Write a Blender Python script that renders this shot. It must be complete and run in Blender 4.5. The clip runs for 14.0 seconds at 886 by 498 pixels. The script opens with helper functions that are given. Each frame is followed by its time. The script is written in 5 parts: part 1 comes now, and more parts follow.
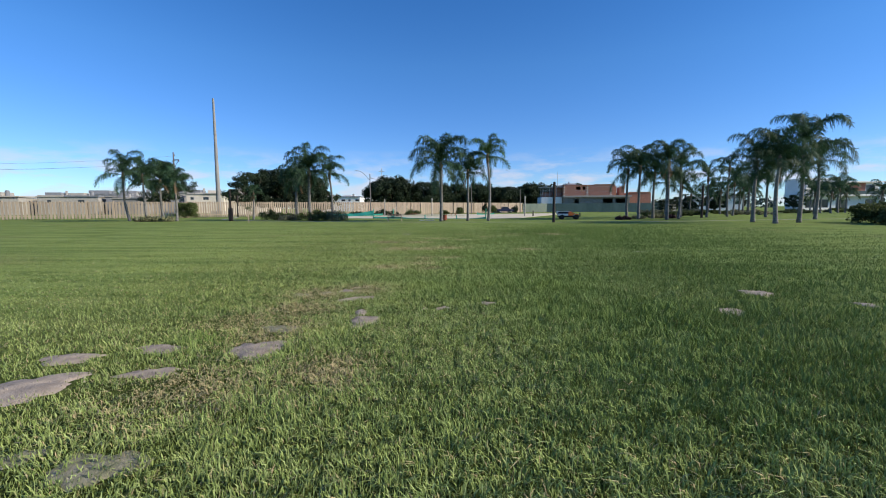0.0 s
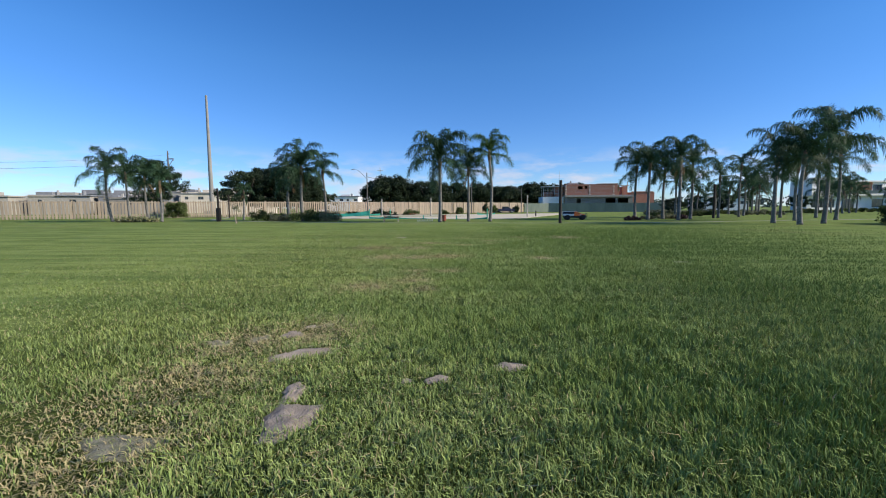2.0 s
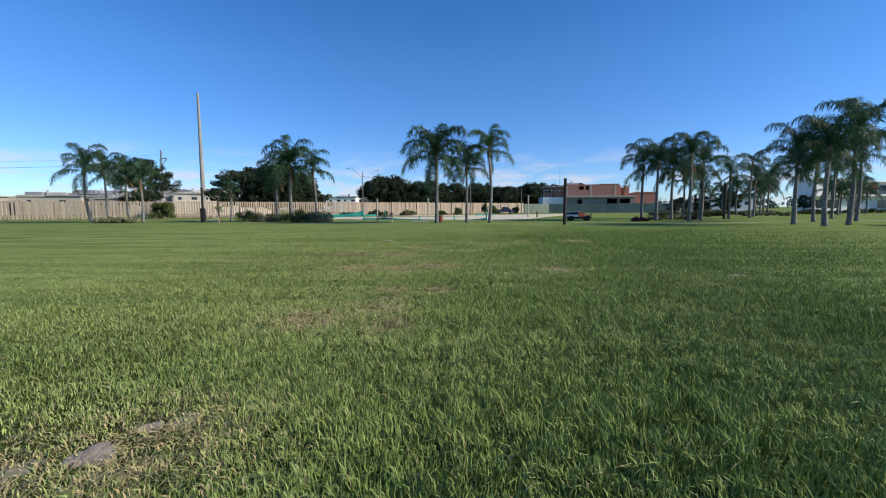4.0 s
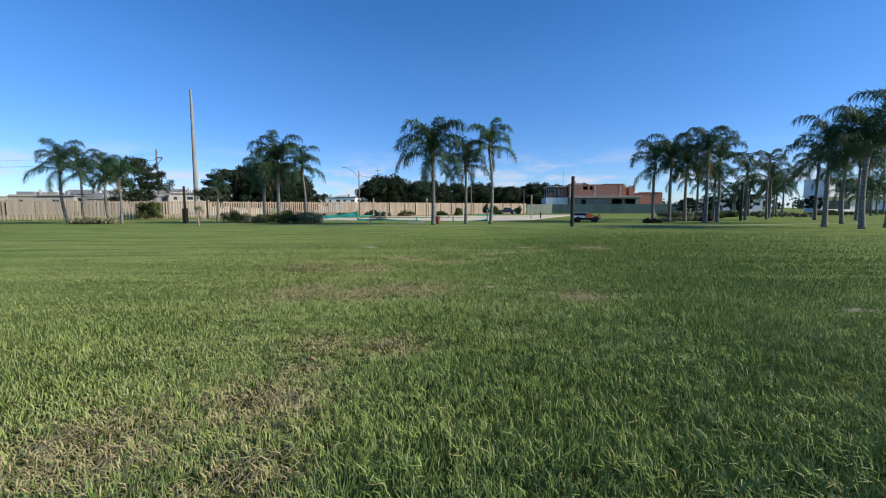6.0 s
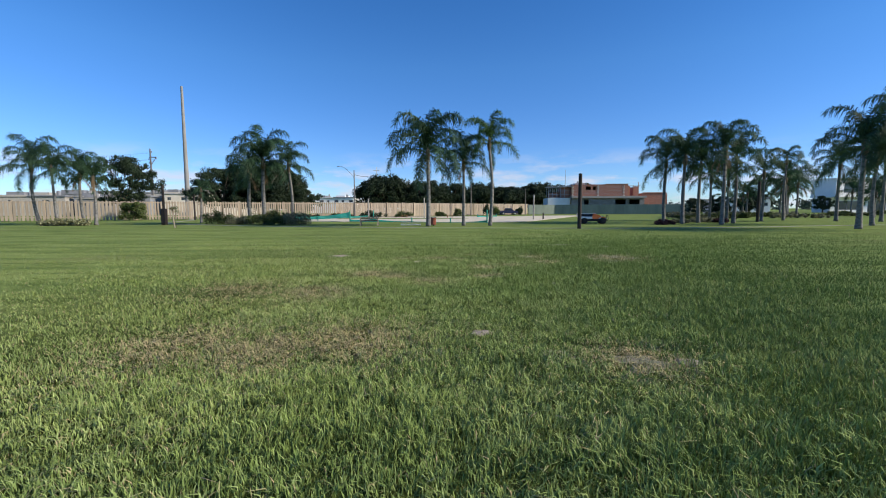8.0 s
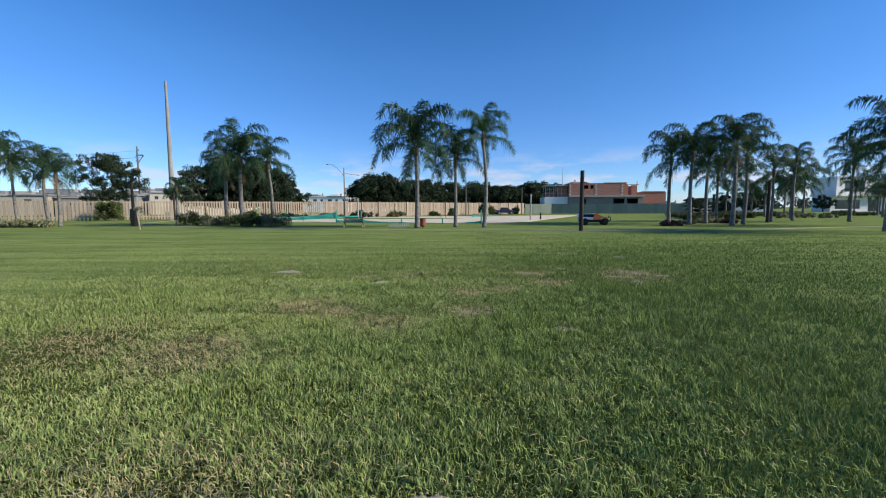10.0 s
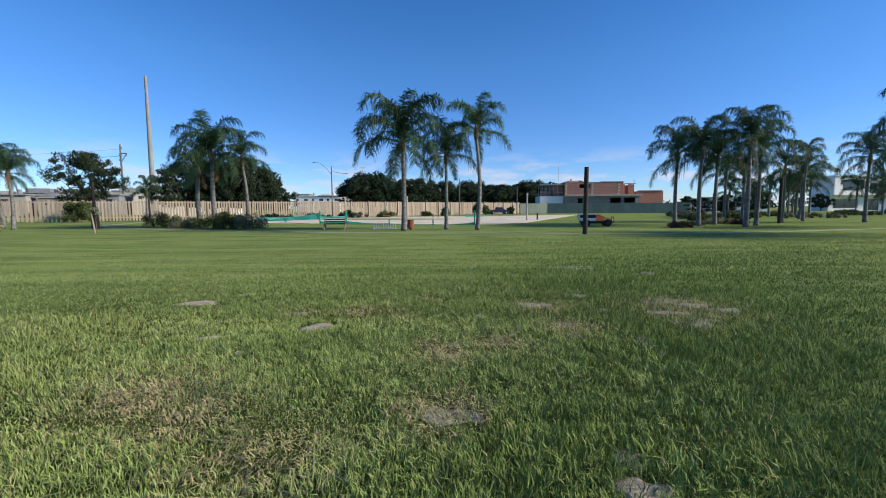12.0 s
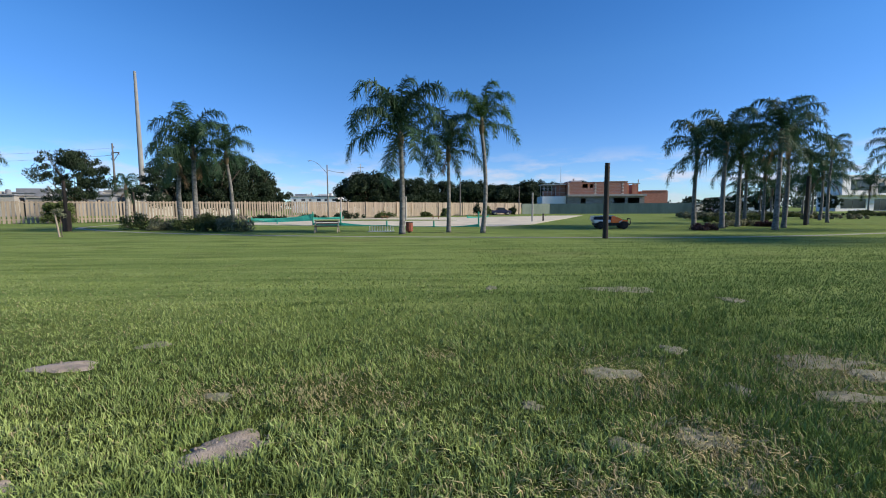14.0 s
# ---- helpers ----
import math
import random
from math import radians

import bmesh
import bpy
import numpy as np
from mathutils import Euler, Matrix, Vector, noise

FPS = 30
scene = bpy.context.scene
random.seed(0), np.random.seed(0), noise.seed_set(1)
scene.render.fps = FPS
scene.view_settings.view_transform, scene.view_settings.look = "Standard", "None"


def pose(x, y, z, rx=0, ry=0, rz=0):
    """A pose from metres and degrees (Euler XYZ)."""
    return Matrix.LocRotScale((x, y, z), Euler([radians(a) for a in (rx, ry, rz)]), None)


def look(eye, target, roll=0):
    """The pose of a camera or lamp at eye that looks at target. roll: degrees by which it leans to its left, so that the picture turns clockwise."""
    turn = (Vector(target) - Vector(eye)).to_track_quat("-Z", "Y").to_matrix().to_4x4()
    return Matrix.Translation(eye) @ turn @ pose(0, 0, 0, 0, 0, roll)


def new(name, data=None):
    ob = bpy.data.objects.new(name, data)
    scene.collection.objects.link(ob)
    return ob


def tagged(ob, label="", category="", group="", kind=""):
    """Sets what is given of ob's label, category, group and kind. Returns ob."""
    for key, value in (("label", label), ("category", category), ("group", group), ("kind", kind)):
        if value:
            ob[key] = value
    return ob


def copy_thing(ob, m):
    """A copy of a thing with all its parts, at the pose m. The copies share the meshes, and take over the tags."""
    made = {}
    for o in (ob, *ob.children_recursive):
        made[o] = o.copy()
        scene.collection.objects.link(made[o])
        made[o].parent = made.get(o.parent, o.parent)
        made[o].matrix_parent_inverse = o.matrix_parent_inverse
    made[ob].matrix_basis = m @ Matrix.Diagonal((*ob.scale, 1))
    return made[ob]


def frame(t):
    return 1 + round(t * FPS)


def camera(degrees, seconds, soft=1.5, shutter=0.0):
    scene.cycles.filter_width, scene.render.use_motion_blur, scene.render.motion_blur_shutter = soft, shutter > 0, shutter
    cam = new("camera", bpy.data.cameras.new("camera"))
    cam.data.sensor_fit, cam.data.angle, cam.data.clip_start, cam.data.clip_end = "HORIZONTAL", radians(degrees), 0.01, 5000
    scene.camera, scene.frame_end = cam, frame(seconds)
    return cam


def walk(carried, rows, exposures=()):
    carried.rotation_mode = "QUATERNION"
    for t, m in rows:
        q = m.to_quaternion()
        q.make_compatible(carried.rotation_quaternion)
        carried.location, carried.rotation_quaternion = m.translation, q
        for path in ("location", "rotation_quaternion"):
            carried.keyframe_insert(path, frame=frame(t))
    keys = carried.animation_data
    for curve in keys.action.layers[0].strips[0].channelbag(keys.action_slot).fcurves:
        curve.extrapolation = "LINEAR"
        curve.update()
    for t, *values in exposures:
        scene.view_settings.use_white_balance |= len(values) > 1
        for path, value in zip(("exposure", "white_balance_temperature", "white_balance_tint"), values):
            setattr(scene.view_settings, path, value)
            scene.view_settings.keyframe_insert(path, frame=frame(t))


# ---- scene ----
cam = camera(91.8, 14.0, soft=1.05)
PATH = [
    (0, (0.013, -2.208, 1.579), (-0.018, -0.217, 1.387), -0.3),
    (0.5, (0.060, -1.475, 1.560), (0.030, 0.515, 1.364), -0.4),
    (1, (0.039, -0.780, 1.552), (0.009, 1.210, 1.356), -0.4),
    (1.5, (0.006, -0.096, 1.557), (-0.024, 1.895, 1.362), -0.3),
    (2, (0.023, 0.580, 1.590), (-0.006, 2.571, 1.397), -0.3),
    (2.5, (0.028, 1.250, 1.585), (0.001, 3.240, 1.390), -0.3),
    (3, (0.086, 1.890, 1.561), (0.063, 3.881, 1.371), -0.3),
    (5.5, (0.555, 5.748, 1.482), (0.523, 7.739, 1.294), -0.2),
    (6, (0.665, 6.530, 1.510), (0.631, 8.521, 1.323), -0.2),
    (6.5, (0.738, 7.318, 1.532), (0.702, 9.308, 1.344), -0.2),
    (7, (0.840, 8.124, 1.512), (0.806, 10.115, 1.327), -0.2),
    (7.5, (0.960, 8.885, 1.480), (0.923, 10.876, 1.296), -0.2),
    (8, (1.055, 9.635, 1.490), (1.017, 11.626, 1.306), -0.2),
    (8.5, (1.167, 10.337, 1.517), (1.131, 12.328, 1.336), -0.1),
    (9, (1.287, 11.020, 1.552), (1.251, 13.012, 1.367), -0.2),
    (11.5, (1.833, 14.962, 1.662), (1.835, 16.953, 1.471), -0.2),
    (12, (1.880, 15.695, 1.692), (1.883, 17.685, 1.500), -0.3),
    (12.5, (1.860, 16.432, 1.717), (1.869, 18.423, 1.528), -0.2),
    (13, (1.765, 17.174, 1.748), (1.773, 19.165, 1.559), -0.2),
    (13.5, (1.760, 17.908, 1.735), (1.767, 19.899, 1.545), -0.3),
    (14, (1.680, 18.655, 1.738), (1.687, 20.645, 1.547), -0.3),
]
walk(cam, [(t, look(eye, target, roll)) for t, eye, target, roll in PATH], [(0.0, 0.35), (14.0, 0.35)])

# ---- exposure, world, sun ----
SUN_ELEV, SUN_AZ = 27.0, 102.0        # azimuth clockwise from +y
world = bpy.data.worlds.new("world")
scene.world = world
world.use_nodes = True
wn, wl = world.node_tree.nodes, world.node_tree.links
wn.clear()
w_out = wn.new("ShaderNodeOutputWorld")
w_bg = wn.new("ShaderNodeBackground")
w_bg.inputs["Strength"].default_value = 0.137
sky = wn.new("ShaderNodeTexSky")
sky.sky_type, sky.sun_disc = "NISHITA", False
sky.sun_elevation, sky.sun_rotation = radians(SUN_ELEV), radians(SUN_AZ)
sky.air_density, sky.dust_density, sky.ozone_density = 0.85, 0.05, 3.0
# thin cloud banks low over the horizon
w_co = wn.new("ShaderNodeTexCoord")
w_map = wn.new("ShaderNodeMapping")
w_map.inputs["Scale"].default_value = (1.6, 1.6, 6.5)
w_noise = wn.new("ShaderNodeTexNoise")
w_noise.inputs["Scale"].default_value, w_noise.inputs["Detail"].default_value = 5.2, 8.0
w_noise.inputs["Roughness"].default_value = 0.58
w_ramp = wn.new("ShaderNodeValToRGB")
w_ramp.color_ramp.elements[0].position, w_ramp.color_ramp.elements[1].position = 0.46, 0.62
w_sep = wn.new("ShaderNodeSeparateXYZ")
w_low = wn.new("ShaderNodeMapRange")
w_low.inputs["From Min"].default_value, w_low.inputs["From Max"].default_value = 0.13, 0.06
w_mul = wn.new("ShaderNodeMath")
w_mul.operation = "MULTIPLY"
w_mul2 = wn.new("ShaderNodeMath")
w_mul2.operation = "MULTIPLY"
w_mul2.inputs[1].default_value = 0.75
w_mix = wn.new("ShaderNodeMixRGB")
w_mix.inputs["Color2"].default_value = (4.1, 4.2, 4.9, 1)
w_hue = wn.new("ShaderNodeHueSaturation")
w_hue.inputs["Saturation"].default_value, w_hue.inputs["Hue"].default_value = 1.29, 0.509
wl.new(w_co.outputs["Generated"], w_map.inputs["Vector"])
wl.new(w_map.outputs["Vector"], w_noise.inputs["Vector"])
wl.new(w_noise.outputs["Fac"], w_ramp.inputs["Fac"])
wl.new(w_co.outputs["Generated"], w_sep.inputs["Vector"])
wl.new(w_sep.outputs["Z"], w_low.inputs["Value"])
wl.new(w_ramp.outputs["Color"], w_mul.inputs[0])
wl.new(w_low.outputs["Result"], w_mul.inputs[1])
wl.new(w_mul.outputs["Value"], w_mul2.inputs[0])
wl.new(w_mul2.outputs["Value"], w_mix.inputs["Fac"])
wl.new(sky.outputs["Color"], w_hue.inputs["Color"])
# the haze low over the horizon stays blue
w_haze = wn.new("ShaderNodeMapRange")
w_haze.inputs["From Min"].default_value, w_haze.inputs["From Max"].default_value = 0.30, 0.0
w_tint = wn.new("ShaderNodeMixRGB")
w_tint.blend_type = "MULTIPLY"
w_tint.inputs["Color2"].default_value = (0.47, 0.62, 0.90, 1)
wl.new(w_sep.outputs["Z"], w_haze.inputs["Value"])
wl.new(w_haze.outputs["Result"], w_tint.inputs["Fac"])
wl.new(w_hue.outputs["Color"], w_tint.inputs["Color1"])
wl.new(w_tint.outputs["Color"], w_mix.inputs["Color1"])
wl.new(w_mix.outputs["Color"], w_bg.inputs["Color"])
wl.new(w_bg.outputs["Background"], w_out.inputs["Surface"])

sun = new("sun", bpy.data.lights.new("sun", "SUN"))
sun.data.energy, sun.data.angle, sun.data.color = 4.9, radians(10.0), (1.0, 0.90, 0.75)
sun_dir = Vector((math.sin(radians(SUN_AZ)) * math.cos(radians(SUN_ELEV)), math.cos(radians(SUN_AZ)) * math.cos(radians(SUN_ELEV)), math.sin(radians(SUN_ELEV))))
sun.matrix_world = look(sun_dir * 60, (0, 0, 0))


# ---- materials ----
def material(name, colour, colour2=None, scale=6.0, rough=0.8, metal=0.0, bump=0.0, bump_scale=40.0, stretch=(1, 1, 1), vary=0.0, translucent=0.0, island=0.0, coat=0.0, spec=0.3):
    """Noise-mixed two-colour surface; vary: brightness by object; island: brightness by loose piece."""
    m = bpy.data.materials.new(name)
    m.use_nodes = True
    n, l = m.node_tree.nodes, m.node_tree.links
    b = n["Principled BSDF"]
    b.inputs["Roughness"].default_value, b.inputs["Metallic"].default_value = rough, metal
    b.inputs["Specular IOR Level"].default_value = spec
    b.inputs["Coat Weight"].default_value = coat
    co = n.new("ShaderNodeTexCoord")
    mp = n.new("ShaderNodeMapping")
    mp.inputs["Scale"].default_value = stretch
    l.new(co.outputs["Object"], mp.inputs["Vector"])
    no = n.new("ShaderNodeTexNoise")
    no.inputs["Scale"].default_value, no.inputs["Detail"].default_value = scale, 6.0
    l.new(mp.outputs["Vector"], no.inputs["Vector"])
    mix = n.new("ShaderNodeMixRGB")
    c2 = colour2 or tuple(c * 0.72 for c in colour)
    mix.inputs["Color1"].default_value, mix.inputs["Color2"].default_value = (*colour, 1), (*c2, 1)
    mr = n.new("ShaderNodeMapRange")
    mr.inputs["From Min"].default_value, mr.inputs["From Max"].default_value = 0.33, 0.67
    l.new(no.outputs["Fac"], mr.inputs["Value"])
    l.new(mr.outputs["Result"], mix.inputs["Fac"])
    last = mix.outputs["Color"]
    for amount, kind in ((vary, "o"), (island, "i")):
        if amount:
            src = n.new("ShaderNodeObjectInfo").outputs["Random"] if kind == "o" else n.new("ShaderNodeNewGeometry").outputs["Random Per Island"]
            r2 = n.new("ShaderNodeMapRange")
            r2.inputs["To Min"].default_value, r2.inputs["To Max"].default_value = 1 - amount, 1 + amount
            l.new(src, r2.inputs["Value"])
            hs = n.new("ShaderNodeHueSaturation")
            l.new(r2.outputs["Result"], hs.inputs["Value"])
            l.new(last, hs.inputs["Color"])
            last = hs.outputs["Color"]
    l.new(last, b.inputs["Base Color"])
    if bump:
        nb = n.new("ShaderNodeTexNoise")
        nb.inputs["Scale"].default_value, nb.inputs["Detail"].default_value = bump_scale, 5.0
        l.new(mp.outputs["Vector"], nb.inputs["Vector"])
        bp = n.new("ShaderNodeBump")
        bp.inputs["Strength"].default_value, bp.inputs["Distance"].default_value = bump, 0.02
        l.new(nb.outputs["Fac"], bp.inputs["Height"])
        l.new(bp.outputs["Normal"], b.inputs["Normal"])
    if translucent:
        tr = n.new("ShaderNodeBsdfTranslucent")
        l.new(last, tr.inputs["Color"])
        ms = n.new("ShaderNodeMixShader")
        ms.inputs["Fac"].default_value = translucent
        l.new(b.outputs["BSDF"], ms.inputs[1])
        l.new(tr.outputs["BSDF"], ms.inputs[2])
        l.new(ms.outputs["Shader"], n["Material Output"].inputs["Surface"])
    return m


M_frond = material("palm_leaf", (0.046, 0.095, 0.042), (0.030, 0.066, 0.032), 1.5, 0.6, vary=0.18, island=0.35, translucent=0.32, spec=0.25)
M_frond_yellow = material("palm_leaf_sunny", (0.065, 0.125, 0.036), (0.042, 0.09, 0.03), 1.5, 0.6, vary=0.15, island=0.3, translucent=0.32, spec=0.2)
M_frond_dead = material("palm_leaf_dead", (0.17, 0.115, 0.06), (0.11, 0.075, 0.04), 2.0, 0.8, vary=0.15, island=0.3)
M_trunk = material("palm_trunk", (0.225, 0.22, 0.205), (0.085, 0.083, 0.076), 4.5, 0.9, bump=0.8, bump_scale=9.0, stretch=(1, 1, 1.6), vary=0.12)
M_boot = material("palm_boot", (0.165, 0.125, 0.08), (0.09, 0.07, 0.045), 6.0, 0.9, bump=0.8, bump_scale=14.0, stretch=(1, 1, 0.3))
M_leaf_dark = material("leaf_dark", (0.034, 0.052, 0.026), (0.019, 0.032, 0.016), 0.35, 0.65, vary=0.2, island=0.4, translucent=0.2, spec=0.15)
M_leaf_mid = material("leaf_mid", (0.115, 0.145, 0.05), (0.07, 0.095, 0.032), 0.8, 0.65, vary=0.15, island=0.45, translucent=0.35, spec=0.15)
M_leaf_grey = material("leaf_grey_green", (0.23, 0.235, 0.14), (0.15, 0.16, 0.09), 1.5, 0.7, vary=0.15, island=0.4, translucent=0.35)
M_leaf_red = material("leaf_purple", (0.075, 0.032, 0.036), (0.045, 0.024, 0.026), 2.0, 0.6, island=0.4, translucent=0.1)
M_bark = material("bark", (0.14, 0.11, 0.085), (0.08, 0.06, 0.05), 5.0, 0.95, bump=0.6, bump_scale=12.0, stretch=(1, 1, 0.3))
M_wood_fence = material("fence_board", (0.37, 0.305, 0.23), (0.27, 0.22, 0.165), 1.6, 0.85, bump=0.3, bump_scale=25.0, stretch=(4, 4, 0.4), vary=0.16)
M_wood_post = material("fence_post", (0.50, 0.40, 0.29), (0.40, 0.31, 0.22), 3.0, 0.85, bump=0.3, vary=0.1)
M_pole_dark = material("tarred_pole", (0.045, 0.035, 0.03), (0.025, 0.02, 0.018), 4.0, 0.8, bump=0.5, bump_scale=18.0, stretch=(2, 2, 0.25))
M_concrete = material("concrete", (0.38, 0.36, 0.32), (0.29, 0.275, 0.25), 2.0, 0.9, bump=0.25, bump_scale=30.0)
M_path = material("path_concrete", (0.34, 0.335, 0.26), (0.26, 0.26, 0.19), 2.0, 0.9, bump=0.25, bump_scale=30.0)
M_mast = material("mast_concrete", (0.28, 0.275, 0.26), (0.22, 0.215, 0.205), 0.6, 0.85, bump=0.2)
M_galv = material("galvanised_steel", (0.50, 0.51, 0.50), (0.40, 0.41, 0.41), 6.0, 0.45, 0.6)
M_sand = material("sand", (0.66, 0.585, 0.44), (0.48, 0.425, 0.31), 0.45, 0.95, bump=0.6, bump_scale=3.0)
M_soil = material("soil", (0.37, 0.31, 0.245), (0.255, 0.21, 0.165), 7.0, 0.95, bump=0.6, bump_scale=55.0, vary=0.12)
M_thin = material("thin_turf", (0.27, 0.245, 0.175), (0.15, 0.155, 0.085), 14.0, 0.95, bump=0.6, bump_scale=55.0, vary=0.12)
M_teal = material("teal_netting", (0.06, 0.42, 0.33), (0.045, 0.33, 0.26), 3.0, 0.7, translucent=0.45)
M_brick = material("raw_brick", (0.44, 0.205, 0.14), (0.35, 0.155, 0.105), 1.2, 0.9, bump=0.3, bump_scale=5.0, stretch=(1, 1, 4))
M_render = material("raw_concrete", (0.46, 0.44, 0.41), (0.36, 0.345, 0.325), 0.5, 0.9, bump=0.2)
M_block = material("grey_block", (0.27, 0.255, 0.24), (0.19, 0.18, 0.17), 0.8, 0.9, bump=0.3, bump_scale=4.0, stretch=(1, 1, 3))
M_white = material("white_render", (0.82, 0.81, 0.79), (0.74, 0.73, 0.71), 0.5, 0.8, bump=0.1)
M_cream = material("cream_render", (0.66, 0.60, 0.50), (0.56, 0.51, 0.43), 0.5, 0.85)
M_glass = material("window_glass", (0.03, 0.04, 0.05), (0.02, 0.03, 0.04), 1.0, 0.08, spec=0.6)
M_dark = material("dark_interior", (0.03, 0.028, 0.026), (0.02, 0.02, 0.02), 1.0, 0.9)
M_screen = material("green_screen", (0.20, 0.24, 0.195), (0.145, 0.185, 0.15), 0.7, 0.8, bump=0.3, bump_scale=2.0, stretch=(1, 1, 0.3), vary=0.06)
M_slate = material("grey_roof", (0.24, 0.25, 0.27), (0.18, 0.19, 0.20), 0.8, 0.7)
M_rust_wood = material("stained_wood", (0.42, 0.23, 0.11), (0.30, 0.16, 0.075), 3.0, 0.7, stretch=(1, 6, 6))
M_brown_wood = material("dark_bench_wood", (0.15, 0.095, 0.065), (0.09, 0.058, 0.04), 3.0, 0.65, stretch=(1, 6, 6))
M_bin = material("red_brown_paint", (0.30, 0.085, 0.05), (0.22, 0.065, 0.04), 4.0, 0.6, vary=0.1)
M_black = material("black_plastic", (0.02, 0.02, 0.022), (0.014, 0.014, 0.016), 5.0, 0.55)
M_rubber = material("tyre_rubber", (0.022, 0.022, 0.022), (0.015, 0.015, 0.015), 8.0, 0.85)
M_car_white = material("white_car_paint", (0.72, 0.73, 0.75), (0.66, 0.67, 0.69), 2.0, 0.3, coat=0.6)
M_car_navy = material("navy_car_paint", (0.022, 0.028, 0.075), (0.016, 0.02, 0.055), 2.0, 0.55, coat=0.08, spec=0.2)
M_car_orange = material("orange_car_paint", (0.92, 0.2, 0.025), (0.86, 0.17, 0.025), 2.0, 0.35, coat=0.25)
M_lamp_glass = material("lamp_glass", (0.6, 0.6, 0.56), None, 4.0, 0.3)
M_straw = material("ornamental_grass", (0.27, 0.26, 0.15), (0.17, 0.185, 0.09), 1.5, 0.8, island=0.35, translucent=0.2)
M_weed = material("clover_leaf", (0.24, 0.30, 0.075), (0.17, 0.23, 0.055), 20.0, 0.6, island=0.25, translucent=0.2)
M_pylon = material("weathered_steel", (0.16, 0.15, 0.14), (0.11, 0.105, 0.10), 2.0, 0.7)
M_dry_leaf = material("dry_leaf", (0.48, 0.30, 0.18), (0.36, 0.21, 0.12), 30.0, 0.8, bump=0.3, translucent=0.15)
M_far = material("far_foliage", (0.06, 0.085, 0.06), (0.04, 0.06, 0.045), 0.05, 0.8, island=0.35)
M_grey_paint = material("grey_paint", (0.55, 0.57, 0.57), (0.45, 0.47, 0.47), 4.0, 0.5)


def lawn_colour(n, l):
    """Turf colour by place: broad tufts, mown bands across, worn straw-coloured parts."""
    co = n.new("ShaderNodeTexCoord")

    def noise_at(scale, stretch=(1, 1, 1), detail=5.0):
        mp = n.new("ShaderNodeMapping")
        mp.inputs["Scale"].default_value = stretch
        l.new(co.outputs["Object"], mp.inputs["Vector"])
        t = n.new("ShaderNodeTexNoise")
        t.inputs["Scale"].default_value, t.inputs["Detail"].default_value = scale, detail
        l.new(mp.outputs["Vector"], t.inputs["Vector"])
        return t.outputs["Fac"]

    def ranged(fac, a, b):
        r = n.new("ShaderNodeMapRange")
        r.inputs["From Min"].default_value, r.inputs["From Max"].default_value = a, b
        l.new(fac, r.inputs["Value"])
        return r.outputs["Result"]

    def blend(fac, a, b):
        m = n.new("ShaderNodeMixRGB")
        for key, v in (("Fac", fac), ("Color1", a), ("Color2", b)):
            if isinstance(v, tuple):
                m.inputs[key].default_value = (*v, 1)
            else:
                l.new(v, m.inputs[key])
        return m.outputs["Color"]

    c = blend(ranged(noise_at(0.45), 0.35, 0.65), (0.228, 0.288, 0.082), (0.255, 0.308, 0.102))
    c = blend(ranged(noise_at(0.9, (0.10, 1.0, 1)), 0.42, 0.60), c, (0.145, 0.203, 0.06))
    straw = ranged(noise_at(0.16, detail=7.0), 0.56, 0.75)
    return co, noise_at, ranged, blend, c, straw


M_lawn = bpy.data.materials.new("lawn")
M_lawn.use_nodes = True
_n, _l = M_lawn.node_tree.nodes, M_lawn.node_tree.links
_co, _noise, _rng, _mix, _c, _straw = lawn_colour(_n, _l)
_c = _mix(_straw, _c, (0.22, 0.20, 0.095))
_c = _mix(_rng(_noise(9.0), 0.40, 0.72), _c, (0.175, 0.235, 0.06))
_c = _mix(_rng(_noise(42.0), 0.48, 0.8), _c, (0.13, 0.175, 0.048))
_c = _mix(_rng(_noise(1.6, (0.22, 1.0, 1), 7.0), 0.50, 0.66), _c, (0.115, 0.160, 0.042))
# bare thatch where the turf is built blade by blade, with gap shade painted in
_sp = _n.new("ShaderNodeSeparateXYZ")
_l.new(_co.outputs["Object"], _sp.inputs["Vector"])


def _calc(op, a, b):
    m = _n.new("ShaderNodeMath")
    m.operation = op
    for k, v in enumerate((a, b)):
        if isinstance(v, float):
            m.inputs[k].default_value = v
        else:
            _l.new(v, m.inputs[k])
    return m.outputs["Value"]


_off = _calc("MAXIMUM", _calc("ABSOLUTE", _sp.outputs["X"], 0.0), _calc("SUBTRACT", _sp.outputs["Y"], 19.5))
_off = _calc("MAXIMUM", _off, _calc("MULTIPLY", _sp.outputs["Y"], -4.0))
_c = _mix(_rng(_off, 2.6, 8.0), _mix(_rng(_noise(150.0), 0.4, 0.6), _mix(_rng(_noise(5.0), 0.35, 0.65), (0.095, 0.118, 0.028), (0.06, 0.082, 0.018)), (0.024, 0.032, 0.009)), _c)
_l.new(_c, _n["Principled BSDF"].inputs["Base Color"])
_n["Principled BSDF"].inputs["Roughness"].default_value = 0.9
_n["Principled BSDF"].inputs["Specular IOR Level"].default_value = 0.02
_b = _n.new("ShaderNodeBump")
_b.inputs["Strength"].default_value, _b.inputs["Distance"].default_value = 0.85, 0.07
_l.new(_noise(9.0, (1, 1, 1), 8.0), _b.inputs["Height"])
_l.new(_b.outputs["Normal"], _n["Principled BSDF"].inputs["Normal"])

